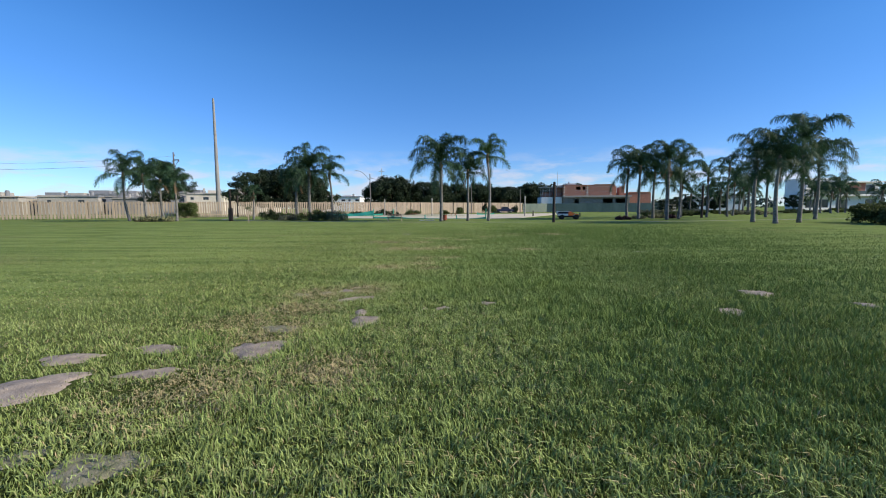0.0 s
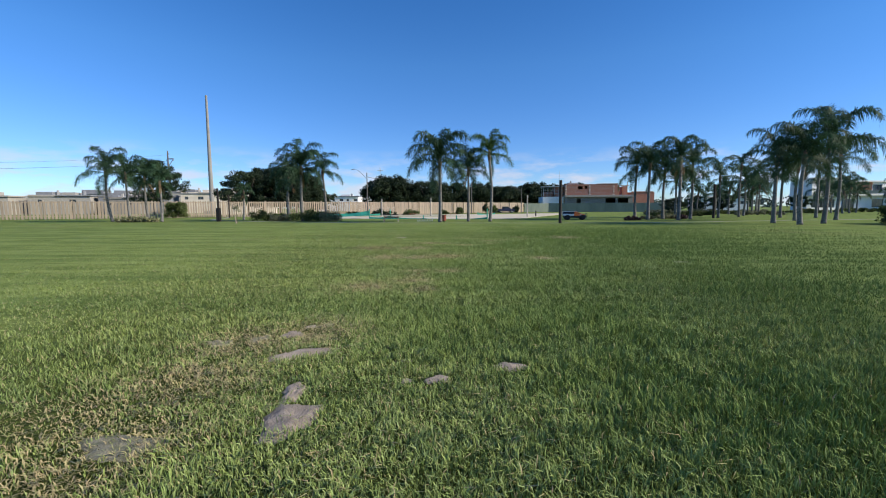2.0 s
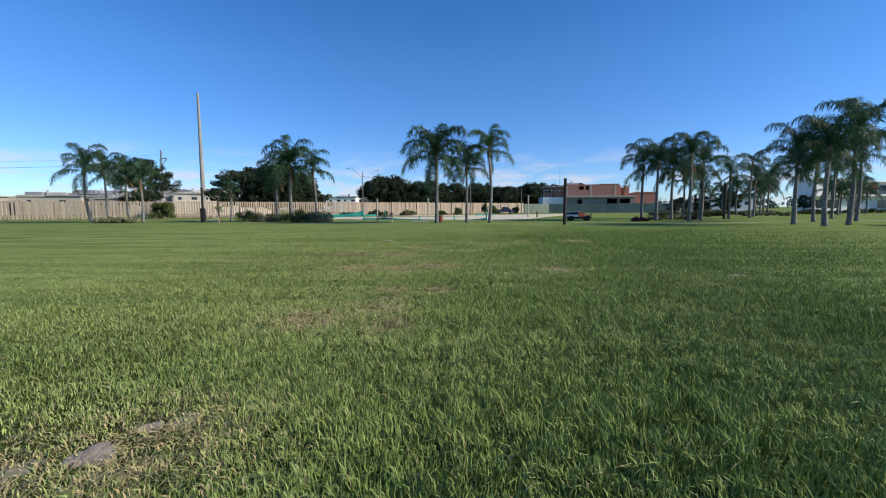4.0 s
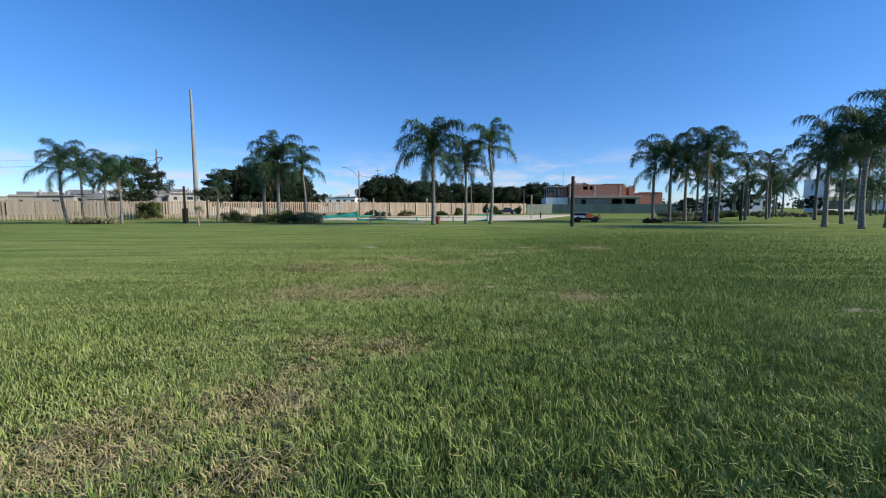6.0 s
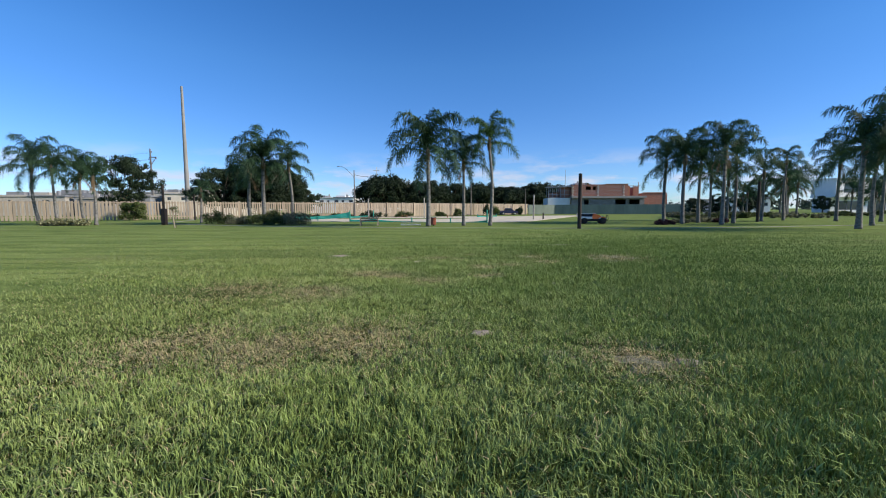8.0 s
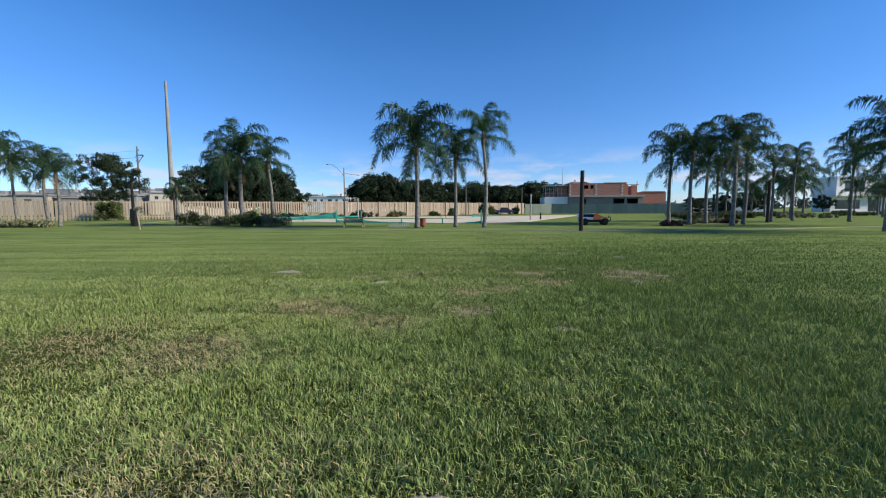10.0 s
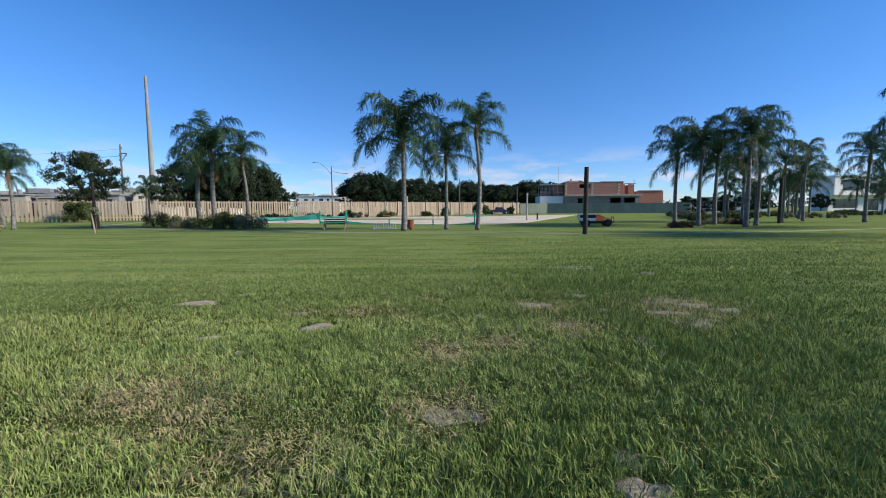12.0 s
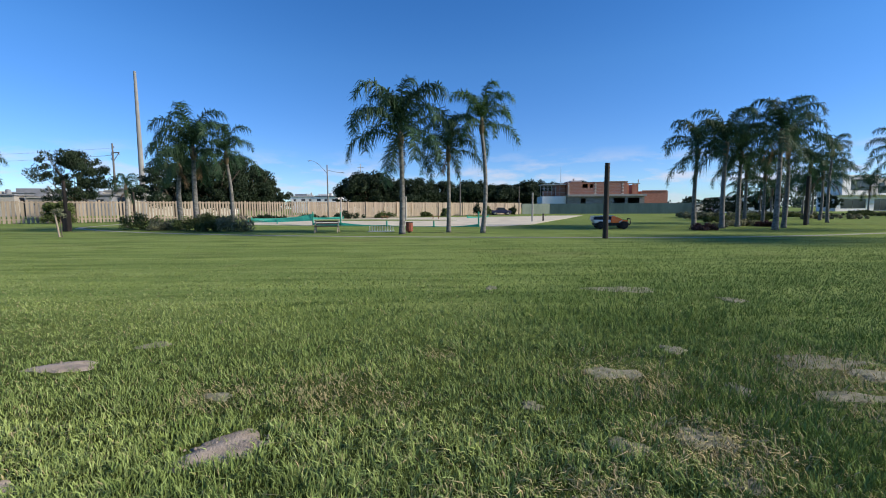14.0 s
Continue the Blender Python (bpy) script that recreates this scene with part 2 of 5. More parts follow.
M_blade = bpy.data.materials.new("grass_blade")
M_blade.use_nodes = True
_n, _l = M_blade.node_tree.nodes, M_blade.node_tree.links
_co, _noise, _rng, _mix, _c, _straw = lawn_colour(_n, _l)
_at = _n.new("ShaderNodeAttribute")
_at.attribute_name = "dry"
_isl = _n.new("ShaderNodeNewGeometry").outputs["Random Per Island"]
_c = _mix(_rng(_isl, 0.0, 0.45), (0.105, 0.155, 0.042), _c)
_c = _mix(_rng(_isl, 0.6, 1.0), _c, (0.285, 0.345, 0.135))
_lu = _n.new("ShaderNodeAttribute")
_lu.attribute_name = "lush"
_c = _mix(_rng(_lu.outputs["Fac"], 0.3, 1.7), _c, (0.112, 0.172, 0.042))
_c = _mix(_at.outputs["Fac"], _c, (0.40, 0.30, 0.175))
# shade at the blade's foot and light on its tip, put into the colour
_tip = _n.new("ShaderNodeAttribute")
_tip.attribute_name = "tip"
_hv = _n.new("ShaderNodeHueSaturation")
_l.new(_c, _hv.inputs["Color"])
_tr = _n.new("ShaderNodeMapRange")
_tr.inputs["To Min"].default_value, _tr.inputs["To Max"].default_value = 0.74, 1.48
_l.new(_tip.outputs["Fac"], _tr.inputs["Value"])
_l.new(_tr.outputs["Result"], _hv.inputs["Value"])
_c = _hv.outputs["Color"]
_p = _n["Principled BSDF"]
_l.new(_c, _p.inputs["Base Color"])
_p.inputs["Roughness"].default_value, _p.inputs["Specular IOR Level"].default_value = 0.65, 0.06
_t = _n.new("ShaderNodeBsdfTranslucent")
_l.new(_c, _t.inputs["Color"])
_ms = _n.new("ShaderNodeMixShader")
_ms.inputs["Fac"].default_value = 0.03
_l.new(_p.outputs["BSDF"], _ms.inputs[1])
_l.new(_t.outputs["BSDF"], _ms.inputs[2])
_l.new(_ms.outputs["Shader"], _n["Material Output"].inputs["Surface"])


# ---- mesh building ----
class Shape:
    """Vertices and faces gathered from simple solids."""

    def __init__(self):
        self.v, self.f = [], []

    def box(self, x0, y0, z0, x1, y1, z1, m=None):
        k = len(self.v)
        pts = [(x, y, z) for z in (z0, z1) for y in (y0, y1) for x in (x0, x1)]
        self.v += [tuple(m @ Vector(p)) for p in pts] if m else pts
        self.f += [tuple(k + i for i in q) for q in ((0, 2, 3, 1), (4, 5, 7, 6), (0, 1, 5, 4), (2, 6, 7, 3), (0, 4, 6, 2), (1, 3, 7, 5))]
        return self

    def tube(self, pts, radii, sides=10, cap=True):
        k, pts = len(self.v), [Vector(p) for p in pts]
        for i, p in enumerate(pts):
            d = (pts[min(i + 1, len(pts) - 1)] - pts[max(i - 1, 0)]).normalized()
            u = d.cross(Vector((0, 1, 0)) if abs(d.y) < 0.9 else Vector((1, 0, 0))).normalized()
            w = d.cross(u)
            for s in range(sides):
                a = 2 * math.pi * s / sides
                self.v.append(tuple(p + radii[i] * (math.cos(a) * u + math.sin(a) * w)))
        for i in range(len(pts) - 1):
            for s in range(sides):
                a, b = k + i * sides + s, k + i * sides + (s + 1) % sides
                self.f.append((a, b, b + sides, a + sides))
        if cap:
            self.f += [tuple(k + s for s in reversed(range(sides))), tuple(k + (len(pts) - 1) * sides + s for s in range(sides))]
        return self

    def mesh(self, name, mat, bevel=0.0, smooth=False):
        me = bpy.data.meshes.new(name)
        me.from_pydata(self.v, [], self.f)
        if bevel:
            bm = bmesh.new()
            bm.from_mesh(me)
            bmesh.ops.bevel(bm, geom=bm.edges[:], offset=bevel, segments=2, affect="EDGES", clamp_overlap=True)
            bm.to_mesh(me)
            bm.free()
        me.materials.append(mat)
        if smooth:
            me.polygons.foreach_set("use_smooth", [True] * len(me.polygons))
        me.update()
        return me


def fast_mesh(name, verts, loops, counts, mat, smooth=False):
    """A mesh from number arrays: vertices, loop indices, loop count of each face."""
    me = bpy.data.meshes.new(name)
    me.vertices.add(len(verts))
    me.vertices.foreach_set("co", np.asarray(verts, np.float32).ravel())
    counts = np.asarray(counts, np.int32)
    me.loops.add(len(loops))
    me.loops.foreach_set("vertex_index", np.asarray(loops, np.int32))
    me.polygons.add(len(counts))
    me.polygons.foreach_set("loop_start", np.concatenate([[0], np.cumsum(counts)[:-1]]).astype(np.int32))
    me.update(calc_edges=True)
    me.materials.append(mat)
    if smooth:
        me.polygons.foreach_set("use_smooth", [True] * len(me.polygons))
    return me


def thing(name, place, label, category, group="", turn=0.0, size=1.0):
    ob = new(name)
    ob.empty_display_size = 0.2
    ob.matrix_basis = pose(*place, 0, 0, turn) @ Matrix.Scale(size, 4)
    return tagged(ob, label, category, group)


def part(name, me, parent, label="", m=None):
    ob = new(name, me)
    ob.parent = parent
    if m is not None:
        ob.matrix_basis = m
    return tagged(ob, label)


def leaves(rng, centres, radii, per, size, mat, name, flat=0.75, hollow=0.45, corners=4):
    """Small pointed leaves round many clump centres; far crowns take three-cornered ones."""
    centres, radii = np.asarray(centres, float), np.asarray(radii, float)
    c = np.repeat(centres, per, 0)
    r = np.repeat(radii, per)
    d = rng.normal(size=(len(c), 3))
    d /= np.linalg.norm(d, axis=1)[:, None]
    p = c + d * (r * (hollow + (1 - hollow) * rng.random(len(c)) ** 0.6))[:, None] * (1, 1, flat)
    nrm = d + 0.8 * rng.normal(size=d.shape)
    nrm /= np.linalg.norm(nrm, axis=1)[:, None]
    u = np.cross(nrm, rng.normal(size=d.shape))
    u /= np.linalg.norm(u, axis=1)[:, None]
    w = np.cross(nrm, u)
    s = size * (0.6 + 0.8 * rng.random(len(c)))[:, None]
    v = np.stack([p - u * s, p + w * s * 0.5 + nrm * s * 0.12, p + u * s, p - w * s * 0.5 + nrm * s * 0.12], 1).reshape(-1, 3)
    if corners == 3:
        v = np.stack([p - u * s, p + w * s * 0.8 + nrm * s * 0.12, p + u * s], 1).reshape(-1, 3)
    v[:, 2] = np.maximum(v[:, 2], 0.01)
    return fast_mesh(name, v, np.arange(len(v)), np.full(len(c), corners), mat)


# ---- ground ----
def fan_ground():
    """One sheet, finely cut near the walk and coarse towards the horizon."""
    xs = [-2500, -900, -400, -200, -120] + list(range(-80, 81, 4)) + [120, 200, 400, 900, 2500]
    ys = [-2500, -900, -300, -120, -60] + list(range(-40, 141, 4)) + [200, 300, 500, 900, 2500]
    v = [(x, y, 0.0) for y in ys for x in xs]
    f = [(j * len(xs) + i, j * len(xs) + i + 1, (j + 1) * len(xs) + i + 1, (j + 1) * len(xs) + i) for j in range(len(ys) - 1) for i in range(len(xs) - 1)]
    me = bpy.data.meshes.new("ground")
    me.from_pydata(v, [], f)
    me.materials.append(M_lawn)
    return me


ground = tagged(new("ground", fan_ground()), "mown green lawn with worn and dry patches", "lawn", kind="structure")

# bare soil in the turf: x, y, half width, half depth, turn, share of the grass still standing on it
SOIL_START = [(-3.75, 1.40, 0.42, 0.27, 20, 0.05), (-4.02, 2.15, 0.30, 0.15, 10, 0.12), (-3.26, 2.47, 0.26, 0.14, 5, 0.12), (-2.87, 1.75, 0.22, 0.13, 15, 0.12), (-2.15, 2.45, 0.33, 0.26, -20, 0.08), (-1.19, 3.67, 0.23, 0.24, 0, 0.04),
              (-1.33, 4.14, 0.10, 0.20, 0, 0.12), (-1.58, 5.12, 0.33, 0.14, 22, 0.04), (0.64, 4.73, 0.19, 0.11, -18, 0.05), (-0.09, 4.42, 0.12, 0.08, 8, 0.05), (-0.37, 4.39, 0.05, 0.05, 0, 0.2)]
SOIL_START += [(-1.95, 5.84, 0.12, 0.15, -10, 0.2), (-1.83, 6.18, 0.07, 0.08, 0, 0.25), (-2.29, 5.65, 0.11, 0.13, 0, 0.4), (-2.70, 5.49, 0.13, 0.13, 0, 0.4), (-1.64, 6.27, 0.09, 0.10, 0, 0.4), (5.58, 5.57, 0.24, 0.26, 0, 0.12),
               (4.22, 4.18, 0.20, 0.22, 0, 0.15), (6.64, 4.59, 0.14, 0.16, 0, 0.2), (-2.16, 0.25, 0.24, 0.2, 0, 0.3), (-2.74, 0.34, 0.12, 0.10, 0, 0.35), (-2.20, 3.29, 0.24, 0.17, 0, 0.45), (-0.43, 4.91, 0.07, 0.05, 0, 0.4)]
SOIL_MID = [(1.42, 14.71, 0.12, 0.12, 0, 0.25), (2.13, 13.94, 0.20, 0.14, 0, 0.5), (2.90, 13.76, 0.24, 0.14, -15, 0.35), (3.36, 13.73, 0.13, 0.09, 0, 0.25), (2.84, 13.54, 0.16, 0.08, 0, 0.6), (6.68, 12.83, 0.24, 0.14, 0, 0.45),
            (3.12, 18.42, 0.10, 0.13, 0, 0.3), (3.08, 18.10, 0.16, 0.13, 0, 0.2), (1.88, 19.05, 0.22, 0.16, 0, 0.6), (2.03, 20.86, 0.11, 0.09, 0, 0.4), (1.94, 20.45, 0.15, 0.10, 0, 0.5), (2.15, 19.02, 0.06, 0.08, 0, 0.2)]
SOIL_END = [(-2.49, 23.28, 0.29, 0.19, 0, 0.05), (0.09, 21.62, 0.31, 0.19, 24, 0.04), (-1.16, 21.17, 0.15, 0.10, 10, 0.08), (-0.51, 20.61, 0.08, 0.07, 0, 0.25), (-2.0, 24.03, 0.18, 0.14, 0, 0.35), (-0.41, 22.51, 0.14, 0.08, 0, 0.5),
            (3.03, 21.60, 0.15, 0.12, 0, 0.3), (3.63, 21.72, 0.18, 0.16, 0, 0.4), (2.46, 22.28, 0.10, 0.08, 0, 0.34), (4.50, 23.74, 0.16, 0.13, 0, 0.3), (4.51, 22.59, 0.11, 0.14, 0, 0.3), (3.46, 23.01, 0.26, 0.16, 0, 0.58)]
SOIL_END += [(5.40, 22.40, 0.30, 0.13, -8, 0.34), (6.15, 22.90, 0.30, 0.14, 0, 0.3), (6.50, 22.55, 0.2, 0.14, 0, 0.3), (5.55, 21.66, 0.2, 0.10, 0, 0.35), (5.9, 23.3, 0.5, 0.2, -6, 0.55), (4.43, 20.94, 0.13, 0.16, 0, 0.4), (4.31, 20.54, 0.14, 0.13, 0, 0.45),
             (7.10, 26.5, 0.24, 0.2, 0, 0.34), (2.76, 27.85, 0.12, 0.2, 0, 0.3), (5.6, 21.9, 0.4, 0.12, 0, 0.6), (3.58, 21.17, 0.12, 0.08, 0, 0.4), (5.5, 27.6, 0.6, 0.35, 0, 0.6)]
SOIL = SOIL_START + SOIL_MID + SOIL_END
# tufts of dry straw: x, y, radius
DRY = [(-2.25, 3.3, 0.45), (-2.3, 1.4, 0.5), (-2.35, 4.4, 0.5), (-2.4, 5.5, 0.55), (-1.7, 5.9, 0.5), (-2.3, 2.9, 0.4), (-2.9, 3.6, 0.45), (-1.2, 1.8, 0.4), (-0.69, 10.4, 0.22), (-0.77, 9.7, 0.42), (-1.6, 9.05, 0.5), (-0.5, 8.7, 0.3), (0.0, 11.1, 0.32),
       (-0.8, 11.2, 0.3), (-0.25, 14.2, 0.4), (-1.9, 14.2, 0.7), (-0.1, 14.4, 0.7), (-1.0, 14.1, 0.6)]
DRY += [(-0.84, 19.4, 0.5), (-0.2, 19.0, 0.4), (0.6, 18.5, 0.4), (1.9, 19.1, 0.3), (1.9, 20.5, 0.28), (1.8, 20.7, 0.25), (-0.4, 22.5, 0.28), (0.63, 22.6, 0.4), (1.23, 22.4, 0.2), (1.63, 23.65, 0.16), (5.9, 22.6, 0.8), (3.6, 22.9, 0.5), (3.7, 21.6, 0.4),
        (-2.9, 17.4, 0.8), (-1.4, 17.2, 0.6), (2.9, 13.75, 0.4), (2.6, 20.9, 0.3)]


def soil_mesh(rng, rx, ry, cover):
    """A low ragged heap of crumbled earth with clods on it."""
    v, f, rings, seg = [(0, 0, 0.03)], [], 8, 30
    ph = rng.random(5) * 6.28
    size = min(1.0, math.sqrt(rx * ry) / 0.2) * max(0.2, 1 - 1.7 * cover)
    for k in range(1, rings + 1):
        r = k / rings
        for s in range(seg):
            a = 2 * math.pi * s / seg
            w = 1 + 0.17 * math.sin(2 * a + ph[0]) + 0.15 * math.sin(3 * a + ph[1]) + 0.11 * math.sin(5 * a + ph[2]) + 0.07 * math.sin(9 * a + ph[3]) + 0.05 * math.sin(14 * a + ph[4])
            h = size * (0.030 * (1 - r ** 2.4) * (1 + 0.35 * math.sin(3.1 * r * math.cos(a) * 2 + ph[1]) * math.sin(4.3 * r * math.sin(a) + ph[2])) + 0.0012 * rng.normal() * (r < 1)) + 0.003
            v.append((rx * r * w * math.cos(a), ry * r * w * math.sin(a), h if r < 1 else -0.005))
    f += [(0, 1 + s, 1 + (s + 1) % seg) for s in range(seg)]
    for k in range(rings - 1):
        for s in range(seg):
            a, b = 1 + k * seg + s, 1 + k * seg + (s + 1) % seg
            f.append((a, a + seg, b + seg, b))
    # clods: small lumpy pyramids
    for i in range(int(14 * size)):
        a, q, c = rng.random() * 6.28, rng.random() ** 0.5, 0.006 + 0.012 * rng.random()
        px, py, k = rx * q * math.cos(a), ry * q * math.sin(a), len(v)
        z = size * 0.026 * (1 - q ** 2.4) + 0.002
        v += [(px + c * math.cos(t + a) * (0.8 + 0.4 * rng.random()), py + c * math.sin(t + a), z - 0.004) for t in (0, 1.3, 2.5, 3.8, 5.0)] + [(px + 0.3 * c, py, z + c * 0.9)]
        f += [(k + t, k + (t + 1) % 5, k + 5) for t in range(5)]
    me = bpy.data.meshes.new("soil_mound")
    me.from_pydata(v, [], f)
    me.materials.append(M_soil if cover < 0.3 else M_thin)
    me.polygons.foreach_set("use_smooth", [True] * len(f))
    return me


rng_soil = np.random.default_rng(5)
for x, y, rx, ry, turn, cover in SOIL:
    ob = new("soil_mound", soil_mesh(rng_soil, rx * 1.05, ry * 1.05, cover))
    ob.matrix_basis = pose(x, y, 0.004, 0, 0, turn)
    tagged(ob, "low patch of bare grey-brown soil in the lawn" if cover < 0.3 else "thin bare soil showing through sparse grass", "bare soil", "bare soil patches", "stuff")


def ribbon(name, line, width, z, mat):
    pts = [Vector((*p, 0)) for p in line]
    fine = []
    for i in range(len(pts) - 1):
        a, b, c, d = pts[max(i - 1, 0)], pts[i], pts[i + 1], pts[min(i + 2, len(pts) - 1)]
        for k in range(6):
            t = k / 6
            fine.append(0.5 * (2 * b + (c - a) * t + (2 * a - 5 * b + 4 * c - d) * t * t + (3 * b - a - 3 * c + d) * t ** 3))
    fine.append(pts[-1])
    v, f = [], []
    for i, p in enumerate(fine):
        d = (fine[min(i + 1, len(fine) - 1)] - fine[max(i - 1, 0)]).normalized()
        s = Vector((-d.y, d.x, 0)) * width / 2
        for q, zz in ((p + s, -0.02), (p + s, z), (p - s, z), (p - s, -0.02)):
            v.append((q.x, q.y, zz))
    for i in range(len(fine) - 1):
        for k in range(3):
            a = i * 4 + k
            f.append((a, a + 4, a + 5, a + 1))
    me = bpy.data.meshes.new(name)
    me.from_pydata(v, [], f)
    me.materials.append(mat)
    return me


tagged(new("footpath", ribbon("footpath", [(-46, 84), (-39, 76), (-35.6, 68), (-33, 60), (-28, 55.5), (-22, 51.6), (-14, 48.0), (-4.8, 45.3), (3, 44.0), (10.1, 43.1), (16.5, 42.7), (23.6, 43.8), (29, 45.4), (36, 47.4), (48, 50), (70, 56)], 0.55, 0.012, M_path)),
       "narrow pale concrete footpath across the lawn", "footpath", kind="structure")


def flat_area(name, outline, z, mat):
    bm = bmesh.new()
    top = [bm.verts.new((x, y, z)) for x, y in outline]
    low = [bm.verts.new((x, y, -0.02)) for x, y in outline]
    bm.faces.new(top)
    for i in range(len(outline)):
        j = (i + 1) % len(outline)
        bm.faces.new((low[i], low[j], top[j], top[i]))
    bmesh.ops.recalc_face_normals(bm, faces=bm.faces[:])
    me = bpy.data.meshes.new(name)
    bm.to_mesh(me)
    bm.free()
    me.materials.append(mat)
    return me


tagged(new("sand_court", flat_area("sand_court", [(-19.5, 65), (-13, 62.8), (-5, 60.2), (2, 58), (7, 58.4), (11, 62.5), (16, 74), (22, 87), (31, 108), (24, 106), (14, 99), (0, 97), (-14, 90), (-24, 82), (-23, 73)], 0.03, M_sand)),
       "pale sand sports court edged by lawn", "sand court", kind="structure")
tagged(new("grass_strip", flat_area("grass_strip", [(-17, 79.5), (-10, 77.2), (-4, 76.2), (2.5, 76.5), (4, 78.2), (0, 81), (-8, 83.5), (-15, 84.5), (-19, 83)], 0.045, M_lawn)), "green strip of turf across the sand court", "grass", kind="structure")
tagged(new("planting_bed", flat_area("planting_bed", [(-26, 86), (-17, 90.5), (-8, 96), (-3, 101), (-8, 100.5), (-21, 91), (-30, 85)], 0.05, M_soil)), "reddish-brown bare earth bed along the fence", "planting bed", kind="structure")


# ---- plants ----
def frond_mesh(e0, e1, curl, seed, mat, name="frond"):
    """A feather leaf one metre long: arching rib and hanging leaflets."""
    rng = np.random.default_rng(seed)
    n, sh, p, pts, dirs = 84, Shape(), Vector((0, 0, 0)), [], []
    for i in range(n + 1):
        s = i / n
        a = radians(e0 + (e1 - e0) * s ** curl)
        d = Vector((math.cos(a), 0, math.sin(a)))
        pts.append(p.copy())
        dirs.append(d)
        p = p + d / n
    sh.tube(pts[::7], [0.011 * (1 - 0.8 * i / 12) for i in range(len(pts[::7]))], 4)
    for i in range(9, n + 1):
        s = i / n
        length = 0.205 * (math.sin(math.pi * (0.16 + 0.74 * s)) ** 0.7) * (0.8 + 0.4 * rng.random())
        d = dirs[i]
        up = Vector((-d.z, 0, d.x))
        for side in (-1, 1):
            way = (Vector((0, side, 0)) * (0.8 + 0.2 * rng.random()) + d * (0.45 + 0.3 * rng.random()) + up * (rng.normal() * 0.42 + 0.05)).normalized()
            b = pts[i] + d * (rng.random() - 0.5) / n
            mid = b + way * length * 0.5 + Vector((0, 0, -0.035 * rng.random()))
            tip = b + way * length * 0.85 + Vector((0, 0, -length * (0.3 + 0.7 * rng.random())))
            w = d * 0.0066
            k = len(sh.v)
            sh.v += [tuple(b - w), tuple(b + w), tuple(mid - w * 0.9), tuple(mid + w * 0.9), tuple(tip)]
            sh.f += [(k, k + 1, k + 3, k + 2), (k + 2, k + 3, k + 4)]
    return sh.mesh(name, mat)


# each ring of leaves: rise at the foot, fall at the tip, how late it curls over
STAGES = [(85, -62, 2.3), (77, -84, 2.0), (65, -92, 1.8), (46, -96, 1.6), (20, -96, 1.5), (-14, -94, 1.4)]
FRONDS = {}
for key, mat in (("green", M_frond), ("sunny", M_frond_yellow)):
    FRONDS[key] = [[frond_mesh(a - 5 * k, b, c, 10 * i + k, mat) for k in range(2)] for i, (a, b, c) in enumerate(STAGES)]
DEAD = [frond_mesh(-35, -88, 1.3, 91, M_frond_dead, "dead_frond"), frond_mesh(-50, -90, 1.3, 92, M_frond_dead, "dead_frond")]


def palm(x, y, neck, top, reach, seed, label="tall feather palm with arching green fronds", look_key="green", count=22, girth=0.2, lean=(0, 0), dead=1, group="feather palms"):
    rng = np.random.default_rng(seed)
    tree = thing("palm_tree", (x, y, 0), label, "palm tree", group)
    sh, n, pts, rad = Shape(), 26, [], []
    bow = rng.normal(size=2) * 0.10
    for i in range(n + 1):
        s = i / n
        pts.append((lean[0] * s + bow[0] * math.sin(math.pi * s), lean[1] * s + bow[1] * math.sin(math.pi * s), neck * s - (0.03 if i == 0 else 0)))
        rad.append(girth * (1.12 - 0.4 * s + 0.25 * math.exp(-s * 16)) * (1.03 if i % 2 else 0.985))
    part("trunk", sh.tube(pts, rad, 10).mesh("trunk", M_trunk, smooth=True), tree, "grey ringed trunk")
    tipx, tipy = pts[-1][0], pts[-1][1]
    boot = Shape().tube([(tipx, tipy, neck - 0.25), (tipx, tipy, neck + 0.15), (tipx, tipy, neck + 0.55), (tipx, tipy, neck + 1.0)], [girth * 0.8, girth * 1.3, girth * 1.1, girth * 0.35], 10)
    part("leaf_base", boot.mesh("leaf_base", M_boot, smooth=True), tree, "fibrous brown leaf bases")
    length = min(reach * 1.42, (top - neck - 0.75) / 0.58)
    count = int(count * 1.08)
    for i in range(count):
        s = i / (count - 1)
        stage = min(5, int(s ** 1.1 * 5.0 + rng.random() * 0.7))
        az = i * 137.5 + rng.random() * 30
        size = length * (0.82 + 0.26 * rng.random()) * (1.0 if stage < 5 else 0.85)
        up = neck + 0.85 - 0.6 * s
        m = pose(tipx, tipy, up, rng.normal() * 6, 0, az) @ Matrix.Scale(size, 4)
        part("frond", FRONDS[look_key][stage][int(rng.random() * 2)], tree, "", m)
    for i in range(dead):
        m = pose(tipx, tipy, neck + 0.25, 0, 0, rng.random() * 360) @ Matrix.Scale(length * 0.5, 4)
        part("dead_frond", DEAD[i % 2], tree, "hanging dry brown frond", m)
    return tree


SUNNY = "tall feather palm with a sunlit yellow-green crown"
palm(-0.95, 47.4, 6.0, 10.1, 3.6, 1, count=21, girth=0.175, dead=1)
palm(2.2, 49.3, 5.2, 7.9, 2.4, 2, "slimmer feather palm between two taller ones", count=17, girth=0.14, dead=1)
palm(4.55, 48.4, 6.9, 9.65, 2.7, 3, SUNNY, "sunny", 16, 0.145, lean=(-0.1, 0), dead=0)
palm(-18.1, 53.6, 5.9, 9.9, 3.3, 4, count=20, girth=0.2, dead=1, group="palms in the shrub bed")
